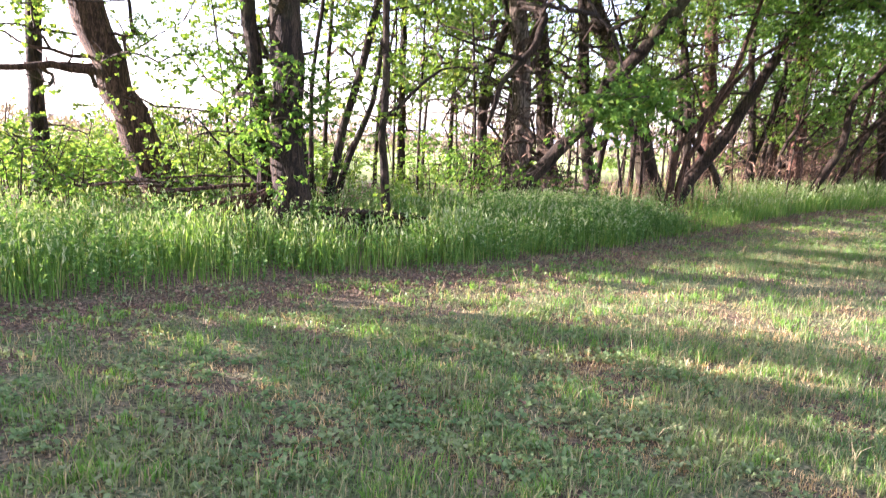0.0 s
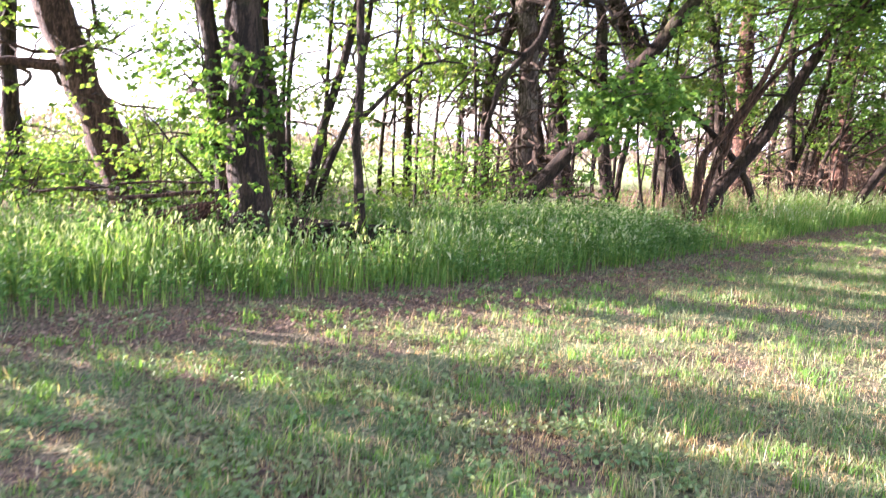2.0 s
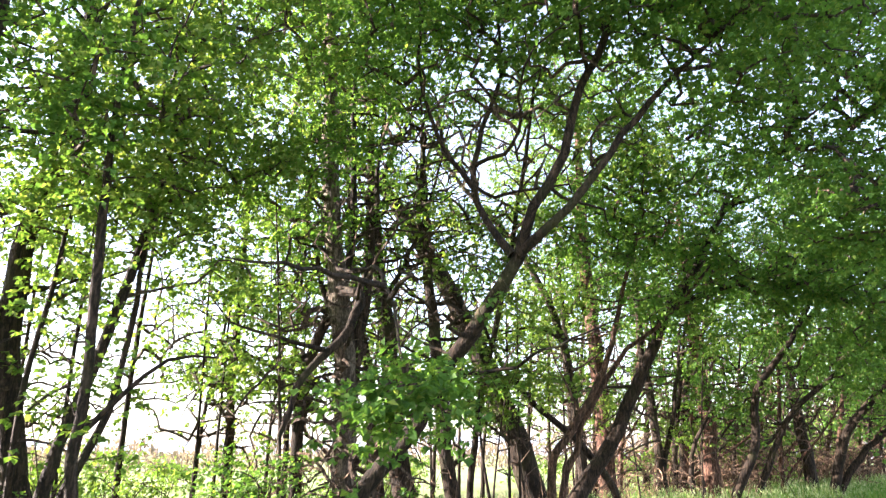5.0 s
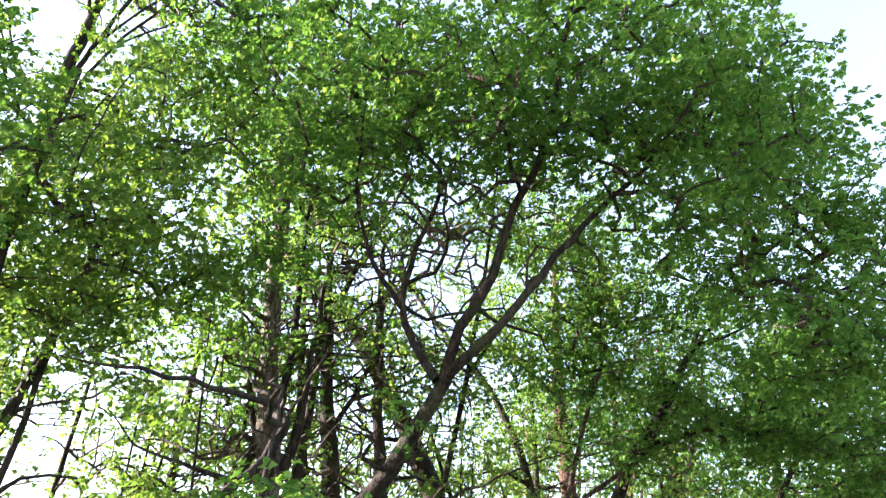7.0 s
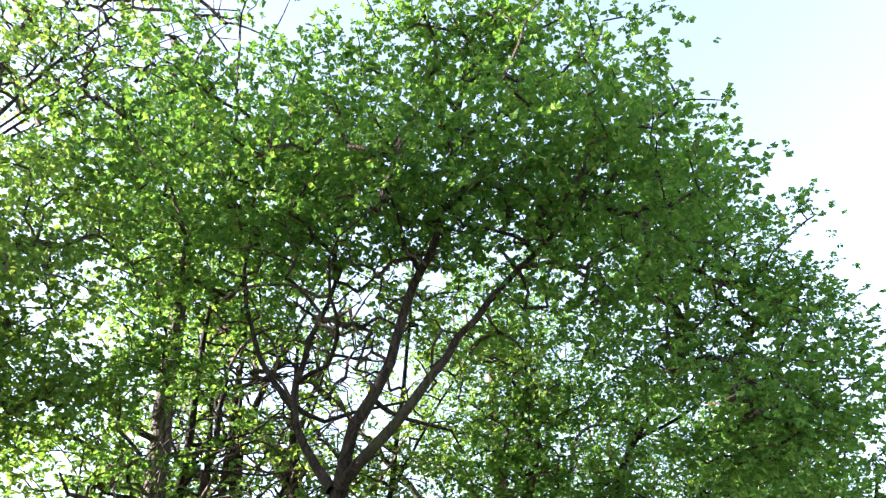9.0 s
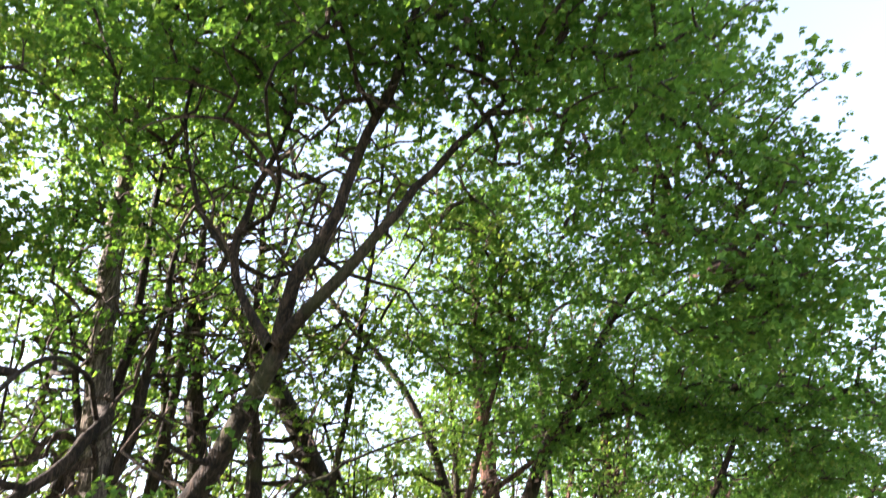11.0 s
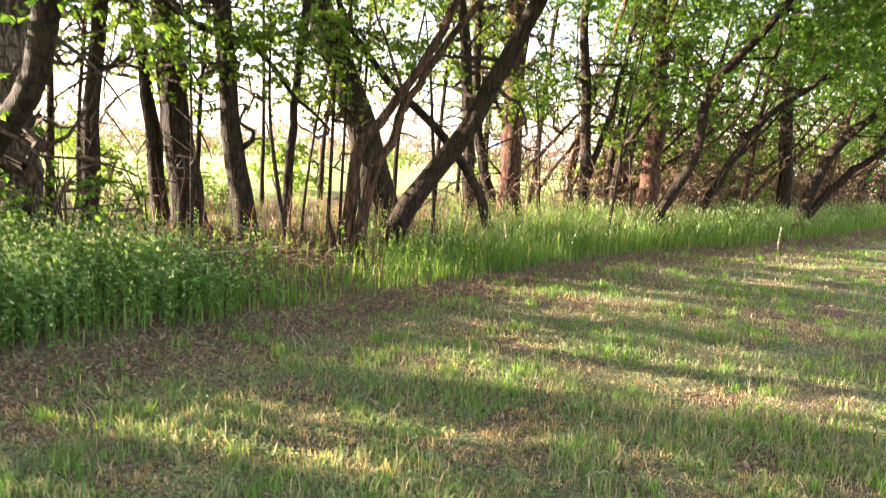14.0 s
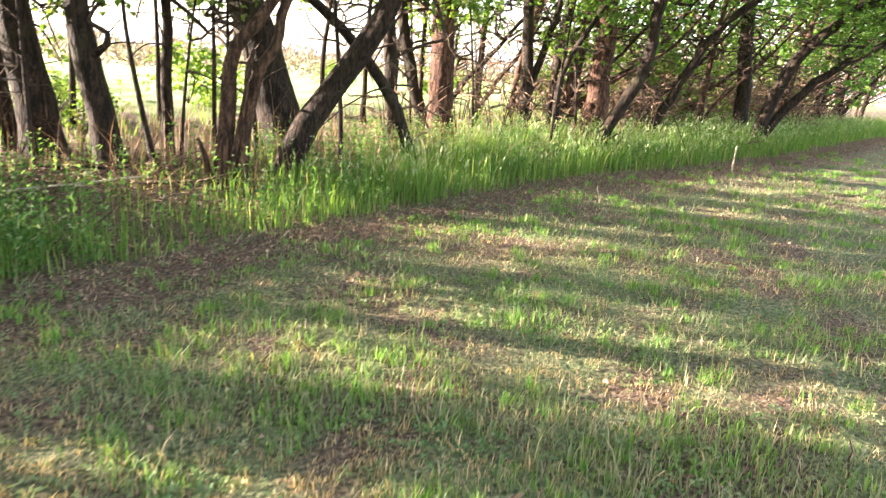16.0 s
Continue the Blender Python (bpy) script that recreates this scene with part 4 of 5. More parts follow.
def from_line(xy):
    """Distance from the stretches where the lawn is seen close by."""
    best = np.full(len(xy), 1e9)
    for a, b in (START, END):
        a, b = np.array(a, float), np.array(b, float)
        t = np.clip(((xy - a) @ (b - a)) / ((b - a) @ (b - a)), 0, 1)
        d = np.linalg.norm(xy - a - t[:, None] * (b - a), axis=1)
        best = np.minimum(best, np.where((xy[:, 1] < 9.0) & (a[1] > 5), 99, d))
    return best


def patches(xy):
    """Fresh patches of the lawn near 1, dry ones near 0."""
    p = hills(xy[:, 0], xy[:, 1], 2.4, 31) + 0.8 * hills(xy[:, 0], xy[:, 1], 0.95, 33) + 0.35 * hills(xy[:, 0], xy[:, 1], 0.4, 32)
    return 1 / (1 + np.exp(-4.6 * (p + 0.22)))


def lawn_points(per_metre, power, least, rg, x1=14, y1=24):
    """Random places on the lawn, closer together where it is seen close by."""
    xy = scatter(int(per_metre * (x1 + 4.5) * (y1 - 2.4)), -4.5, x1, 2.4, y1, rg)
    xy = xy[verge(xy[:, 0], xy[:, 1]) < 0.2]
    fl = from_line(xy)
    keep = rg.uniform(0, 1, len(xy)) < np.clip((2.5 / np.maximum(fl, 2.5)) ** power, least, 1)
    return xy[keep], fl[keep]


rg = np.random.RandomState(11)
# lawn: fresh and dry blades in patches, worn spots
near_xy, near_fl = lawn_points(4800, 1.7, 0.03, rg)
far_xy = scatter(150000, 5, 34, 8, 44, rg)
far_xy = far_xy[(from_line(far_xy) > 6) & (rg.uniform(0, 1, len(far_xy)) < 0.8)]
green, dry = [[], [], [], 0], [[], [], [], 0]
for xy, fine_blades in ((near_xy[near_fl < 3.4], True), (near_xy[near_fl >= 3.4], False), (far_xy, False)):
    d, fl = verge(xy[:, 0], xy[:, 1]), from_line(xy)
    fl = np.minimum(fl, 16)
    lush = patches(xy)
    spot = hills(xy[:, 0], xy[:, 1], 0.8, 35) + 0.5 * hills(xy[:, 0], xy[:, 1], 0.3, 36)
    edge = np.exp(-((d + 0.35 + 0.2 * spot) / 0.62) ** 2)
    keep = (d < 0.15) & (rg.uniform(0, 1, len(xy)) < np.clip(1.15 - 0.95 * edge - 1.1 * np.clip(spot - 0.35, 0, 1), 0.06, 1))
    xy, fl, lush = xy[keep], fl[keep], lush[keep]
    clump = np.clip(0.5 + 0.75 * hills(xy[:, 0], xy[:, 1], 0.26, 71) + 0.35 * hills(xy[:, 0], xy[:, 1], 0.11, 72), 0, 1.4)
    keep = rg.uniform(0, 1, len(xy)) < 0.45 + 0.75 * clump
    xy, fl, lush, clump = xy[keep], fl[keep], lush[keep], clump[keep]
    straw = rg.uniform(0, 1, len(xy)) < np.clip(0.80 - 0.95 * lush, 0.04, 0.8)
    for pick, out in ((~straw, green), (straw, dry)):
        h = rg.uniform(0.022, 0.068, pick.sum()) * (0.6 + 0.7 * lush[pick]) * (0.5 + 0.85 * clump[pick])
        tall = rg.uniform(0, 1, len(h)) < 0.06
        h[tall] *= 1.8
        v, f = blades(xy[pick], h, rg.uniform(0.0032, 0.0062, len(h)) * (1 + fl[pick] * 0.15), rg, 0.55, fine_blades)
        out[0].append(v)
        out[1].extend([f[0] + out[3]] if fine_blades else [])
        out[2].append(f[-1] + out[3])
        out[3] += len(v)
tagged(new("lawn_grass", mesh_from("lawn_grass", np.vstack(green[0]), [np.vstack(green[1]), np.vstack(green[2])], GRASS_LAWN)), "short patchy mown green grass", "grass", kind="stuff")
tagged(new("dry_grass", mesh_from("dry_grass", np.vstack(dry[0]), [np.vstack(dry[1]), np.vstack(dry[2])], DRY_GRASS)), "pale straw-coloured dry blades in the lawn", "grass", kind="stuff")

# tufts of longer fresh grass
c, fl = lawn_points(55, 0.9, 0.25, rg, 18, 28)
good = patches(c)
c = c[(verge(c[:, 0], c[:, 1]) < -0.3) & (rg.uniform(0, 1, len(c)) < np.clip(1.1 * good ** 2, 0.02, 1))]
n = 16
xy = np.repeat(c, n, 0) + rg.normal(0, 1, (n * len(c), 2)) * np.repeat(rg.uniform(0.02, 0.06, len(c)), n)[:, None]
h = np.repeat(rg.uniform(0.05, 0.12, len(c)), n) * rg.uniform(0.6, 1.1, len(xy))
v, f = blades(xy, h, rg.uniform(0.004, 0.008, len(xy)) * (1 + 0.08 * np.minimum(from_line(xy), 16)), rg, 0.4, True)
tagged(new("grass_tufts", mesh_from("grass_tufts", v, f, GRASS_TUFT)), "fresh green tufts standing up in the lawn", "grass", kind="stuff")

# dry thatch and clippings between the blades
xy, fl = lawn_points(1500, 1.8, 0.02, rg)
keep = rg.uniform(0, 1, len(xy)) < 1.0 - 0.8 * patches(xy)
xy, fl = xy[keep], fl[keep]
v, f = blades(xy, rg.uniform(0.010, 0.028, len(xy)), rg.uniform(0.003, 0.007, len(xy)) * (1 + 0.12 * fl), rg, 2.2, False)
tagged(new("thatch", mesh_from("thatch", v, f, STRAW)), "dry tan thatch and clippings lying in the lawn", "thatch", kind="stuff")

# low weeds
xy, fl = lawn_points(300, 1.6, 0.03, rg)
keep = rg.uniform(0, 1, len(xy)) < np.clip(0.45 + 0.35 * (xy[:, 0] < 1.2) * (xy[:, 1] < 6) + 0.8 * hills(xy[:, 0], xy[:, 1], 1.7, 41), 0.06, 1) * (verge(xy[:, 0], xy[:, 1]) < -0.05)
xy = xy[keep]
c = np.column_stack([xy, ground_z(xy[:, 0], xy[:, 1]) + 0.022])
size = np.where(xy[:, 0] < 1.8, 0.034, 0.022)
c, size = np.repeat(c, 6, 0), np.repeat(size, 6)
a, dip = rg.uniform(0, 6.28, len(c)), rg.normal(0.35, 0.3, len(c))
d = np.column_stack([np.cos(a) * np.cos(dip), np.sin(a) * np.cos(dip), np.sin(dip)])
v, f = leaf_faces(c + d * 0.010 + rg.normal(0, 0.006, c.shape), d, size, rg, 0.4)
tagged(new("lawn_weeds", mesh_from("lawn_weeds", v, f, COVER)), "low small-leaved weeds and clover in the lawn", "weeds", kind="stuff")

def log_heap(xy):
    """1 at the heap of logs and brush by the thick trunk, 0 elsewhere."""
    return np.exp(-(((xy[:, 0] + 1.3) / 1.3) ** 4 + ((xy[:, 1] - 9.9) / 0.75) ** 4)) + np.exp(-(((xy[:, 0] + 3.4) / 1.0) ** 4 + ((xy[:, 1] - 9.6) / 0.6) ** 4))


def clearing(xy):
    """1 on the bare ground before the multi-stemmed tree, 0 elsewhere."""
    return np.exp(-(((xy[:, 0] - 3.6) / 1.9) ** 4 + ((xy[:, 1] - 15.4) / 1.9) ** 4))


# dead leaves along the edge, in worn patches and under the trees
xy = scatter(560000, -8, 26, 2, 36, rg)
d = verge(xy[:, 0], xy[:, 1])
bare = hills(xy[:, 0], xy[:, 1], 0.8, 35) + 0.5 * hills(xy[:, 0], xy[:, 1], 0.3, 36)
p = np.exp(-((d + 0.35) / 0.5) ** 2) * 0.85 + np.where(d < 0, np.clip(bare - 0.5, 0, 1) * 0.4, (0.10 + 0.8 * clearing(xy)) * (d < 9))
keep = rg.uniform(0, 1, len(xy)) < p
xy = xy[keep]
c = np.column_stack([xy, ground_z(xy[:, 0], xy[:, 1]) + rg.uniform(0.004, 0.03, len(xy))])
v, f = leaves(c, 1, 0.0, 0.036, rg, 0.1, 0.36)
tagged(new("leaf_litter", mesh_from("leaf_litter", v, f, LITTER)), "brown dead leaves strewn along the lawn's edge", "leaf litter", kind="stuff")

# tall grass of the verge
xy = scatter(1300000, -10, 30, 1, 40, rg)
d = verge(xy[:, 0], xy[:, 1])
fl = from_line(xy)
bush = hills(xy[:, 0], xy[:, 1], 2.8, 51)
gap = clearing(xy)
p = np.clip(d / 0.14, 0, 1) * np.where(xy[:, 0] > 5, np.clip(1 - (d - 1.4) / 1.0, 0.08, 1), np.clip(1 - (d - 1.9) / 1.6, 0.10, 1)) * np.clip(0.75 + 0.4 * bush, 0.2, 1) * (1 - 0.9 * gap) * (1 - 0.9 * np.clip(log_heap(xy), 0, 1)) * np.where((xy[:, 0] < 4.3) & (bush < 0.5), 0.45, 1)
p = p * np.clip(9.0 / fl, 0.2, 1)
keep = (d > 0) & (d < 9) & (rg.uniform(0, 1, len(xy)) < p * 0.75)
xy, d, bush, fl = xy[keep], d[keep], bush[keep], fl[keep]
h = rg.uniform(0.24, 0.64, len(xy)) * (0.85 + 0.25 * bush) * np.clip(0.6 + d * 0.9, 0.5, 1) * np.where(d > 3, 0.75, 1) * np.where(xy[:, 0] > 7.5, 1.15, 1) * (1 - 0.42 * np.exp(-((xy[:, 0] - 4.6) / 2.0) ** 4))
v, f = blades(xy, h, rg.uniform(0.006, 0.013, len(xy)) * (1 + 0.03 * fl), rg, 0.3, True)
tagged(new("verge_grass", mesh_from("verge_grass", v, f, GRASS_TALL)), "tall fresh green grass along the foot of the trees", "grass", kind="stuff")
tips = v.reshape(-1, 5, 3)[:, 4]
tips = tips[(h > 0.36) & (rg.uniform(0, 1, len(h)) < 0.42)]
way = rg.normal(0, 0.22, tips.shape) + np.array([0, 0, 1.0])
v, f = leaf_faces(tips - np.array([0, 0, 0.05]), way / np.linalg.norm(way, axis=1)[:, None], 0.085, rg, 0.085)
tagged(new("grass_heads", mesh_from("grass_heads", v, f, SEED)), "pale narrow flowering heads of the tall grass", "grass", kind="stuff")

# flowering herbs: stem, leaves, pale seed heads
xs = np.concatenate([rg.uniform(-9, 26, 13000), rg.uniform(-5, 3, 7000)])
off = rg.uniform(0, 3.6, 20000)
xy = np.vstack([scatter(9000, -9, 24, 2, 33, rg), np.column_stack([xs, np.interp(xs, EDGE_X, EDGE_Y) + off / 0.7]), np.column_stack([rg.normal(2.5, 0.9, 4200), rg.normal(12.5, 0.9, 4200)])])
d = verge(xy[:, 0], xy[:, 1])
p = np.clip(d / 0.4, 0, 1) * np.where(d < 3.2, 1, 0.15) * np.clip(0.6 + hills(xy[:, 0], xy[:, 1], 3.5, 61), 0.25, 1) * 0.75 * (1 - 0.8 * clearing(xy)) * (1 - 0.9 * np.clip(log_heap(xy), 0, 1))
keep = (d > 0.05) & (d < 8) & (rg.uniform(0, 1, len(xy)) < p)
xy = xy[keep]
h = rg.uniform(0.26, 0.68, len(xy)) * np.clip(0.6 + verge(xy[:, 0], xy[:, 1]) * 0.6, 0.6, 1)
z0 = ground_z(xy[:, 0], xy[:, 1])
v, f = blades(xy, h, np.full(len(xy), 0.007), rg, 0.12, True)
tagged(new("herb_stems", mesh_from("herb_stems", v, f, HERB)), "upright green stems of flowering herbs", "herbs", kind="stuff")
cs = np.vstack([np.column_stack([xy, z0 + h * k]) for k in (0.2, 0.36, 0.52, 0.68, 0.84)])
v, f = leaves(cs, 2, 0.012, 0.054, rg, -0.5, 0.26)
tagged(new("herb_leaves", mesh_from("herb_leaves", v, f, HERB)), "small toothed leaves of flowering herbs", "herbs", kind="stuff")
cs = np.vstack([np.column_stack([xy, z0 + h * 0.95 - k]) for k in (0.0,)])
v, f = leaves(cs, 3, 0.010, 0.026, rg, -0.9, 0.34)
tagged(new("seed_heads", mesh_from("seed_heads", v, f, SEED)), "pale tiny flower and seed heads", "flowers", kind="stuff")

# dry canes round the multi-stemmed tree and under the belt
xy = np.vstack([np.column_stack([rg.normal(a, s, n), rg.normal(b, s, n)]) for a, b, s, n in ((4.3, 17.4, 0.9, 420), (4.6, 16.4, 0.5, 80), (3.4, 15.8, 0.8, 90), (6.2, 18.6, 0.9, 520), (11, 21.6, 2.0, 500), (8.6, 20.4, 1.2, 420), (1.4, 14.6, 0.6, 260))])
xy = xy[verge(xy[:, 0], xy[:, 1]) > 0.6]
h = rg.uniform(0.25, 0.95, len(xy)) * rg.uniform(0.5, 1, len(xy)) * np.where(xy[:, 1] < 16.2, 0.6, 1)
v, f = blades(xy, h, rg.uniform(0.007, 0.014, len(xy)), rg, 0.6, True)
tagged(new("dry_canes", mesh_from("dry_canes", v, f, STRAW)), "dry reddish canes and old stalks under the trees", "stalks", kind="stuff")

# dead twigs strewn under the belt
xy = np.vstack([np.column_stack([rg.normal(a, s, n), rg.normal(b, s, n)]) for a, b, s, n in ((3.4, 15.3, 0.9, 460), (4.2, 16.7, 0.9, 330), (-3.4, 9.8, 0.8, 200), (-1.2, 10.2, 0.7, 140), (9, 20, 1.5, 160), (13, 23.5, 2.0, 200), (0.5, 14, 1.2, 160))])
xy = xy[verge(xy[:, 0], xy[:, 1]) > 0.4]
n = len(xy)
a, length, r = rg.uniform(0, 6.28, n), rg.uniform(0.12, 0.7, n), rg.uniform(0.003, 0.010, n)
p = np.column_stack([xy, ground_z(xy[:, 0], xy[:, 1]) + rg.uniform(0.01, 0.09, n)])
q = p + np.column_stack([np.cos(a), np.sin(a), rg.normal(0.05, 0.2, n)]) * length[:, None]
q[:, 2] = np.maximum(q[:, 2], ground_z(q[:, 0], q[:, 1]) + 0.008)
m = (p + q) / 2 + rg.normal(0, 0.04, (n, 3)) * length[:, None]
side = np.column_stack([-np.sin(a), np.cos(a), np.zeros(n)])
rings = []
for c, k in ((p, 1.0), (m, 0.8), (q, 0.4)):
    rings += [c + side * (r * k)[:, None], c - side * (0.5 * r * k)[:, None] + np.array([0, 0, 0.87]) * (r * k)[:, None], c - side * (0.5 * r * k)[:, None] - np.array([0, 0, 0.87]) * (r * k)[:, None]]
o = np.arange(n)[:, None] * 9
f = np.concatenate([o + [k + j, k + (j + 1) % 3, k + 3 + (j + 1) % 3, k + 3 + j] for k in (0, 3) for j in range(3)], 1).reshape(-1, 4)
tagged(new("twig_litter", mesh_from("twig_litter", np.stack(rings, 1).reshape(-1, 3), [f], BRUSH)), "dry brown twigs strewn under the trees", "twigs", kind="stuff")

# ---- undergrowth ----
def shrub(x, y, height, width, n, leaf, label, seed, size=0.065, reach=0.28):
    rs = np.random.RandomState(seed)
    z = float(ground_z(np.array(x), np.array(y)))
    base = np.array([x, y, z])
    root = thing("shrub", base, label, "shrub", "undergrowth")
    wood = []
    for k in range(5):
        a = rs.uniform(0, 6.28)
        tip = base + [math.cos(a) * width * 0.6, math.sin(a) * width * 0.6, height * rs.uniform(0.6, 0.95)]
        ln = smooth_line([base - [0, 0, 0.05], base + (tip - base) * 0.5 + [0, 0, 0.12 * height], tip], 0.2)
        v, q, t = tube(ln, 0.014, 0.005, 5, 0, 0, rs)
        part("stem", mesh_from("stem", v - base, [q, t], TWIG, True), root)
        wood.append(ln[2:])
    c = in_blob((x, y, z + height * 0.55, width, width, height * 0.45, n), rs)
    tw = grow(np.vstack(wood), c, rs)
    tagged(part("branchwork", mesh_from("branchwork", tw[0] - base, tw[1], TWIG if leaf else BRUSH), root), kind="stuff")
    if not leaf:
        return
    v, f = sprays(c, 30, reach, size, rs)
    tagged(part("foliage", mesh_from("foliage", v - base, f, leaf), root), kind="stuff")


rg = np.random.RandomState(77)
for k in range(84):
    px = rg.uniform(-9, 22)
    off = rg.uniform(3.2, 11)
    py = float(np.interp(px, EDGE_X, EDGE_Y)) + off * 1.4
    tall = rg.uniform(0.6, 1.5) * (1.5 if px > 8 else 1.0)
    if 0.4 < px < 5.6 and 13.5 < py < 18.8:
        continue
    if 6.5 < px < 10.5 and k % 4:
        continue
    if -4 < px < 6 and k % 2:
        continue
    if px > 7 and k % 3:
        shrub(px, py, tall * 1.3, rg.uniform(0.8, 1.3), 64, None, "leafless tangled brush in the thicket", k)
    else:
        shrub(px, py, tall, rg.uniform(0.5, 0.9), int(rg.uniform(16, 34)), LEAF_LIGHT if off > 5 else LEAF, "leafy shrub in the undergrowth", k)


# tall leafy growth in the dense thicket
for k in range(30):
    px = rg.uniform(10.5, 25)
    py = float(np.interp(px, EDGE_X, EDGE_Y)) + rg.uniform(5.0, 10.5)
    shrub(px, py, rg.uniform(2.4, 4.4), rg.uniform(0.9, 1.4), 25, LEAF_LIGHT if k % 3 else LEAF, "tall bush with fresh leaves in the dense thicket", 1100 + k, 0.10, 0.42)

# dense unseen bushes at the belt's edge, added to shade the lawn
for k, (px, py) in enumerate([(-7.8, 4.3), (-8.0, 5.9), (-9.3, 5.3), (-8.6, 3.3)]):
    shrub(px, py, 2.7, 0.85, 34, LEAF, "dense unseen bush added at the edge of the belt for shade", 880 + k, 0.09, 0.36)

# bushes and brush round the feet of the forked trees
for k, (px, py, h) in enumerate([(0.3, 13.6, 1.3), (1.0, 13.2, 1.0), (1.9, 13.9, 1.2), (-0.4, 14.9, 1.6)]):
    shrub(px, py, h, 0.55, 14, LEAF, "low leafy bush at the foot of the forked trees", 820 + k, 0.065, 0.28)
for k, (px, py, h) in enumerate([(0.9, 14.2, 1.6), (1.7, 14.8, 1.9), (2.5, 15.2, 1.3), (0.2, 14.4, 1.8)]):
    shrub(px, py, h, 0.6, 46, None, "leafless tangled brush round the forked trees", 830 + k)

# fresh bushes round the thick leaning tree
for k, (px, py, h) in enumerate([(-6.9, 11.0, 2.2), (-6.0, 10.6, 1.5), (-4.0, 11.2, 1.9), (-7.6, 9.6, 1.7), (-5.4, 13.2, 2.4)]):
    shrub(px, py, h, 0.75, 22, LEAF_LIGHT, "fresh sunlit bush beside the thick leaning tree", 840 + k, 0.075, 0.32)

# bare brush by the tall reddish trunk
for k, (px, py, h) in enumerate([(8.3, 20.0, 1.9), (7.9, 22.2, 2.3), (8.9, 21.3, 1.6), (6.5, 19.5, 1.8), (8.4, 23.4, 2.6)]):
    shrub(px, py, h, 0.75, 46, None, "leafless tangled brush by the reddish trunk", 860 + k)

# brown brush between the stems of the thicket
for k in range(60):
    px = rg.uniform(9.4, 24)
    py = float(np.interp(px, EDGE_X, EDGE_Y)) + rg.uniform(2.4, 7.5)
    shrub(px, py, rg.uniform(1.1, 2.6), rg.uniform(0.7, 1.3), 80, None, "leafless tangled brush in the thicket", 900 + k)

# fresh bushes just behind the belt
for k in range(9):
    px = rg.uniform(-9, -3.2)
    py = float(np.interp(px, EDGE_X, EDGE_Y)) + rg.uniform(11, 17)
    shrub(px, py, rg.uniform(0.8, 1.6), rg.uniform(0.6, 1.1), 30, LEAF_LIGHT, "fresh leafy bush behind the belt", 800 + k, 0.08, 0.35)

# bushes in the sunny meadow behind
for k in range(13):
    a, dd = math.radians(rg.uniform(-48, 38)), rg.uniform(24, 62)
    px, py = dd * math.sin(a), 2 + dd * math.cos(a)
    if float(verge(px, py)) > 10.5:
        shrub(px, py, rg.uniform(1.0, 2.4), rg.uniform(0.9, 2.0), 34, LEAF_LIGHT, "pale green bush in the sunny meadow", 500 + k, 0.13, 0.5)


# ---- brush pile and fallen branches ----
def branch(label, pts, r0, r1, bark, seed):
    rs = np.random.RandomState(seed)
    ln = smooth_line(pts, 0.2)
    ln[1:] += rs.normal(0, 0.012, ln[1:].shape)
    v, q, t = tube(ln, r0, r1, 7, 0.08, 0, rs)
    base = ln[0]
    ob = new("fallen_branch", mesh_from("fallen_branch", v - base, [q, t], bark, True))
    ob.location = base
    return tagged(ob, label, "branch", "fallen branches")


branch("fallen reddish branch leaning on the thick trunk", [(-3.6, 9.6, 0.12), (-3.0, 9.65, 0.35), (-2.4, 9.7, 0.72)], 0.06, 0.04, BARK_RED, 1)
branch("long dead branch lying across the brush", [(-4.9, 10.9, 0.72), (-3.8, 10.6, 0.66), (-2.6, 10.2, 0.75)], 0.03, 0.02, BARK, 2)
branch("thin dead branch in the brush pile", [(-6.2, 11.2, 0.5), (-4.6, 10.9, 0.62), (-3.2, 10.4, 0.5)], 0.025, 0.012, BARK, 3)
branch("broken branch propped on the thick trunk", [(-2.5, 9.9, 0.7), (-3.0, 9.95, 1.1), (-3.6, 10.0, 1.7)], 0.03, 0.01, BARK, 4)
branch("dark log lying behind the thick trunk", [(-2.0, 10.2, 0.14), (-1.2, 10.4, 0.16), (-0.4, 10.5, 0.14)], 0.16, 0.11, BARK, 5)
branch("second dark log of the heap", [(-1.9, 10.35, 0.36), (-1.1, 10.5, 0.34), (-0.5, 10.7, 0.3)], 0.11, 0.07, BARK, 7)
branch("dead branch resting on the log heap", [(-1.9, 10.0, 0.3), (-1.2, 10.1, 0.42), (-0.2, 10.2, 0.36)], 0.04, 0.02, BARK, 8)
branch("mossy stick in the cleared ground", [(2.6, 14.3, 0.12), (3.2, 14.4, 0.2), (3.9, 14.5, 0.32)], 0.014, 0.008, WOOD, 6)

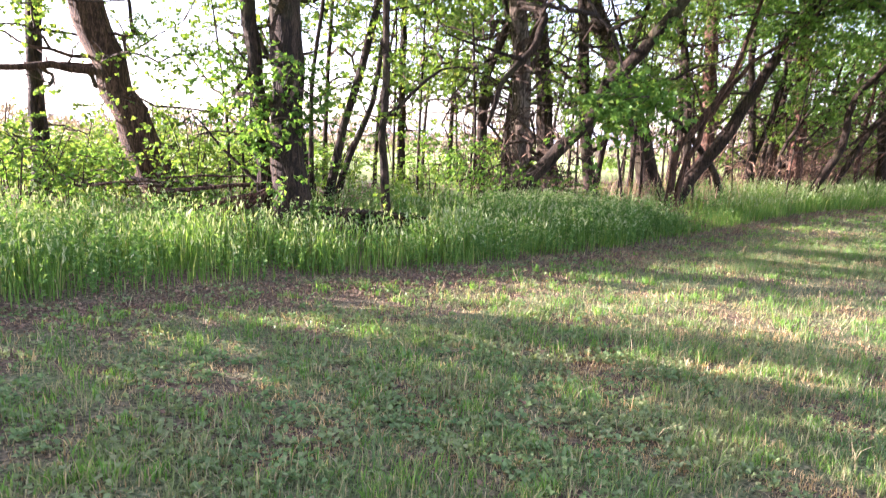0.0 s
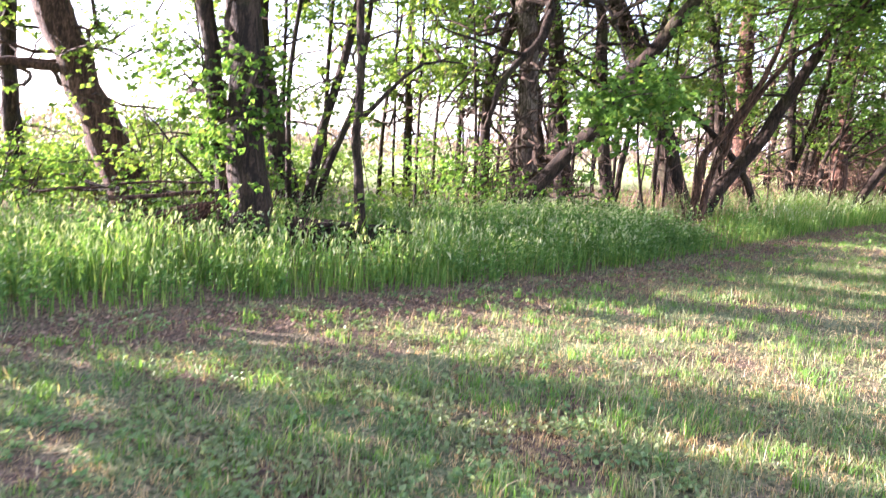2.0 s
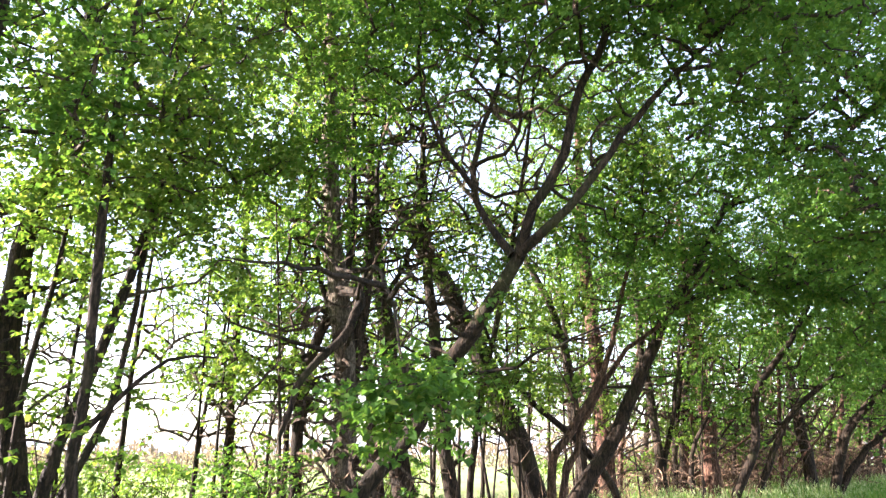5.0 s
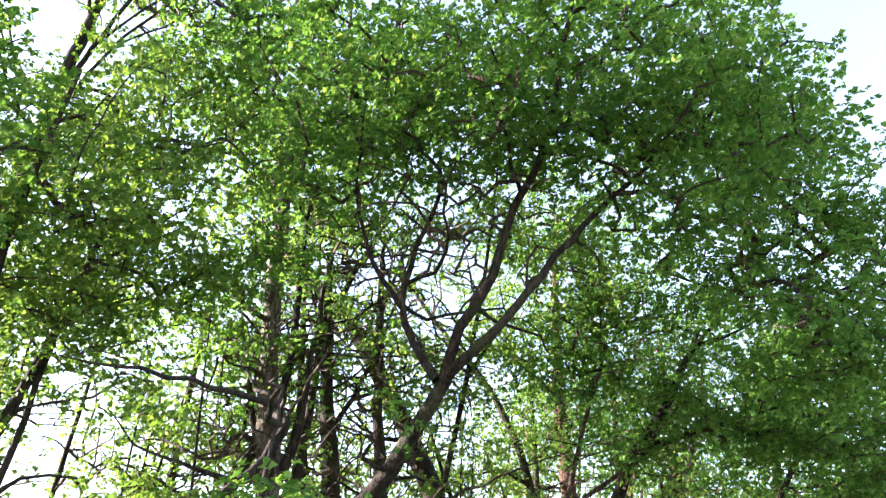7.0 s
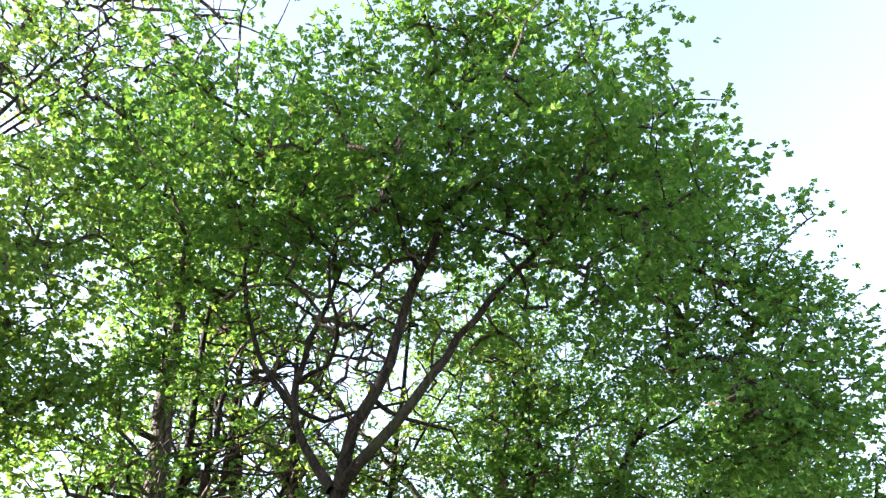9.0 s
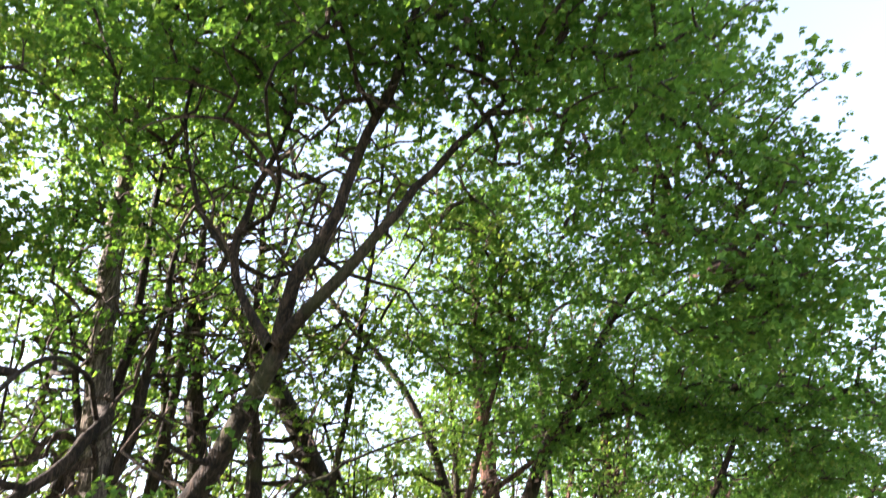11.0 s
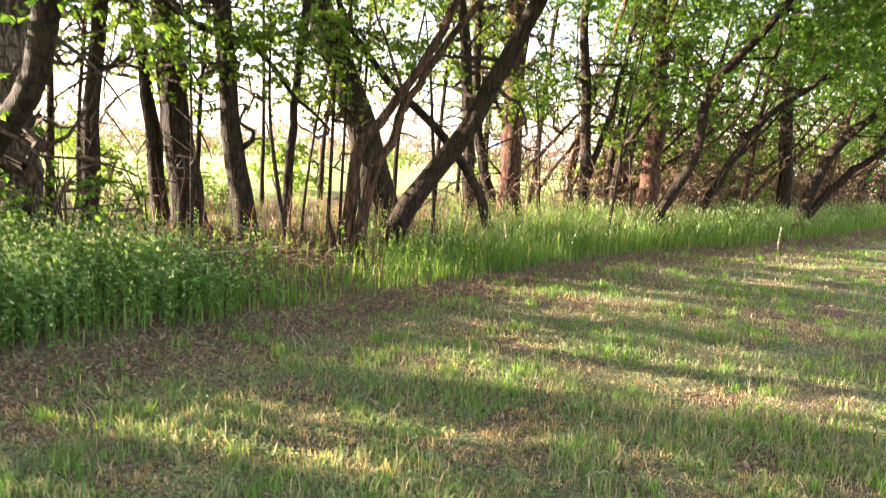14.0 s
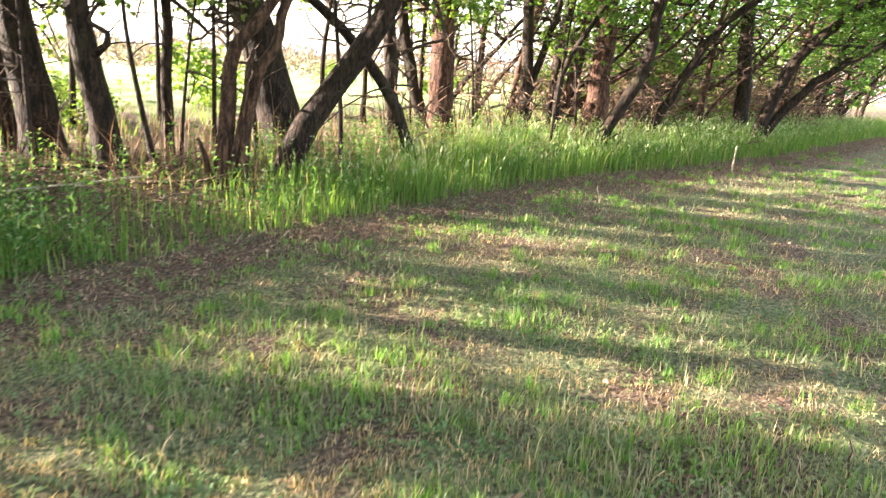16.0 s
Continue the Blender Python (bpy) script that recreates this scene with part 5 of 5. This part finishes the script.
branch("thick reddish branch lying against the trunk", [(-3.85, 9.25, 0.42), (-3.2, 9.45, 0.5), (-2.55, 9.7, 0.66)], 0.055, 0.035, BARK_RED, 9)
branch("weathered branch lying across the pile", [(-3.95, 9.5, 0.66), (-3.2, 9.7, 0.72), (-2.5, 9.9, 0.8)], 0.035, 0.02, BARK_WARM, 10)
branch("long thin dead branch over the brush", [(-5.2, 10.0, 0.62), (-4.4, 10.1, 0.72), (-3.5, 10.2, 0.82), (-2.3, 10.2, 0.9)], 0.022, 0.012, BARK_WARM, 11)
branch("dead branch sloping down to the ground", [(-3.15, 9.5, 0.3), (-2.85, 9.6, 0.52), (-2.45, 9.75, 0.75)], 0.04, 0.03, BARK_RED, 12)

branch("bleached stick lying in the cleared ground", [(3.0, 14.9, 0.12), (3.5, 15.05, 0.16), (4.05, 15.3, 0.24)], 0.018, 0.009, WOOD, 21)
branch("thin dead stick in the cleared ground", [(3.3, 14.3, 0.11), (3.45, 14.7, 0.16), (3.55, 15.0, 0.22)], 0.014, 0.007, BARK_WARM, 22)
branch("mossy branch lying by the straight trees", [(2.3, 16.3, 0.13), (3.0, 16.1, 0.16), (3.7, 16.0, 0.2)], 0.028, 0.014, BARK, 23)
branch("broken branch under the multi-stemmed tree", [(3.9, 15.6, 0.12), (4.4, 15.5, 0.2), (4.9, 15.3, 0.3)], 0.022, 0.010, BARK_WARM, 24)
branch("reddish fallen branch at the thicket's foot", [(13.6, 23.6, 0.14), (14.3, 23.7, 0.22), (15.0, 23.9, 0.34)], 0.05, 0.03, BARK_RED, 25)
branch("dead bough lying in the thicket", [(9.2, 20.2, 0.14), (9.9, 20.4, 0.3), (10.6, 20.5, 0.55)], 0.035, 0.015, BARK_WARM, 26)

branch("short dry stick lying on the lawn", [(9.45, 13.9, 0.045), (9.5, 13.7, 0.06), (9.54, 13.52, 0.05)], 0.009, 0.005, BARK_RED, 27)
branch("thin dry stick standing askew in the lawn", [(8.43, 10.5, 0.0), (8.47, 10.58, 0.05), (8.53, 10.68, 0.13)], 0.006, 0.003, BARK_RED, 28)
# small pale curl of unknown stuff, built as a thin strand
branch("thin pale curled strand on the lawn", [(6.574, 9.73, 0.05), (6.60, 9.80, 0.075), (6.66, 9.85, 0.08), (6.72, 9.87, 0.06)], 0.004, 0.002, WOOD, 29)

# ---- the marker stake at the lawn's edge ----
px, py = 12.81, 20.63
z = float(ground_z(np.array(px), np.array(py)))
v, q, t = tube(np.array([(0, 0, -0.1), (0.0, 0, 0.2), (0.012, 0, 0.47)]), 0.017, 0.015, 8, 0, 0, None)
stake = new("stake", mesh_from("stake", v, [q, t], WOOD))
stake.location = (px, py, z)
tagged(stake, "short pale wooden stake standing in the lawn", "stake")
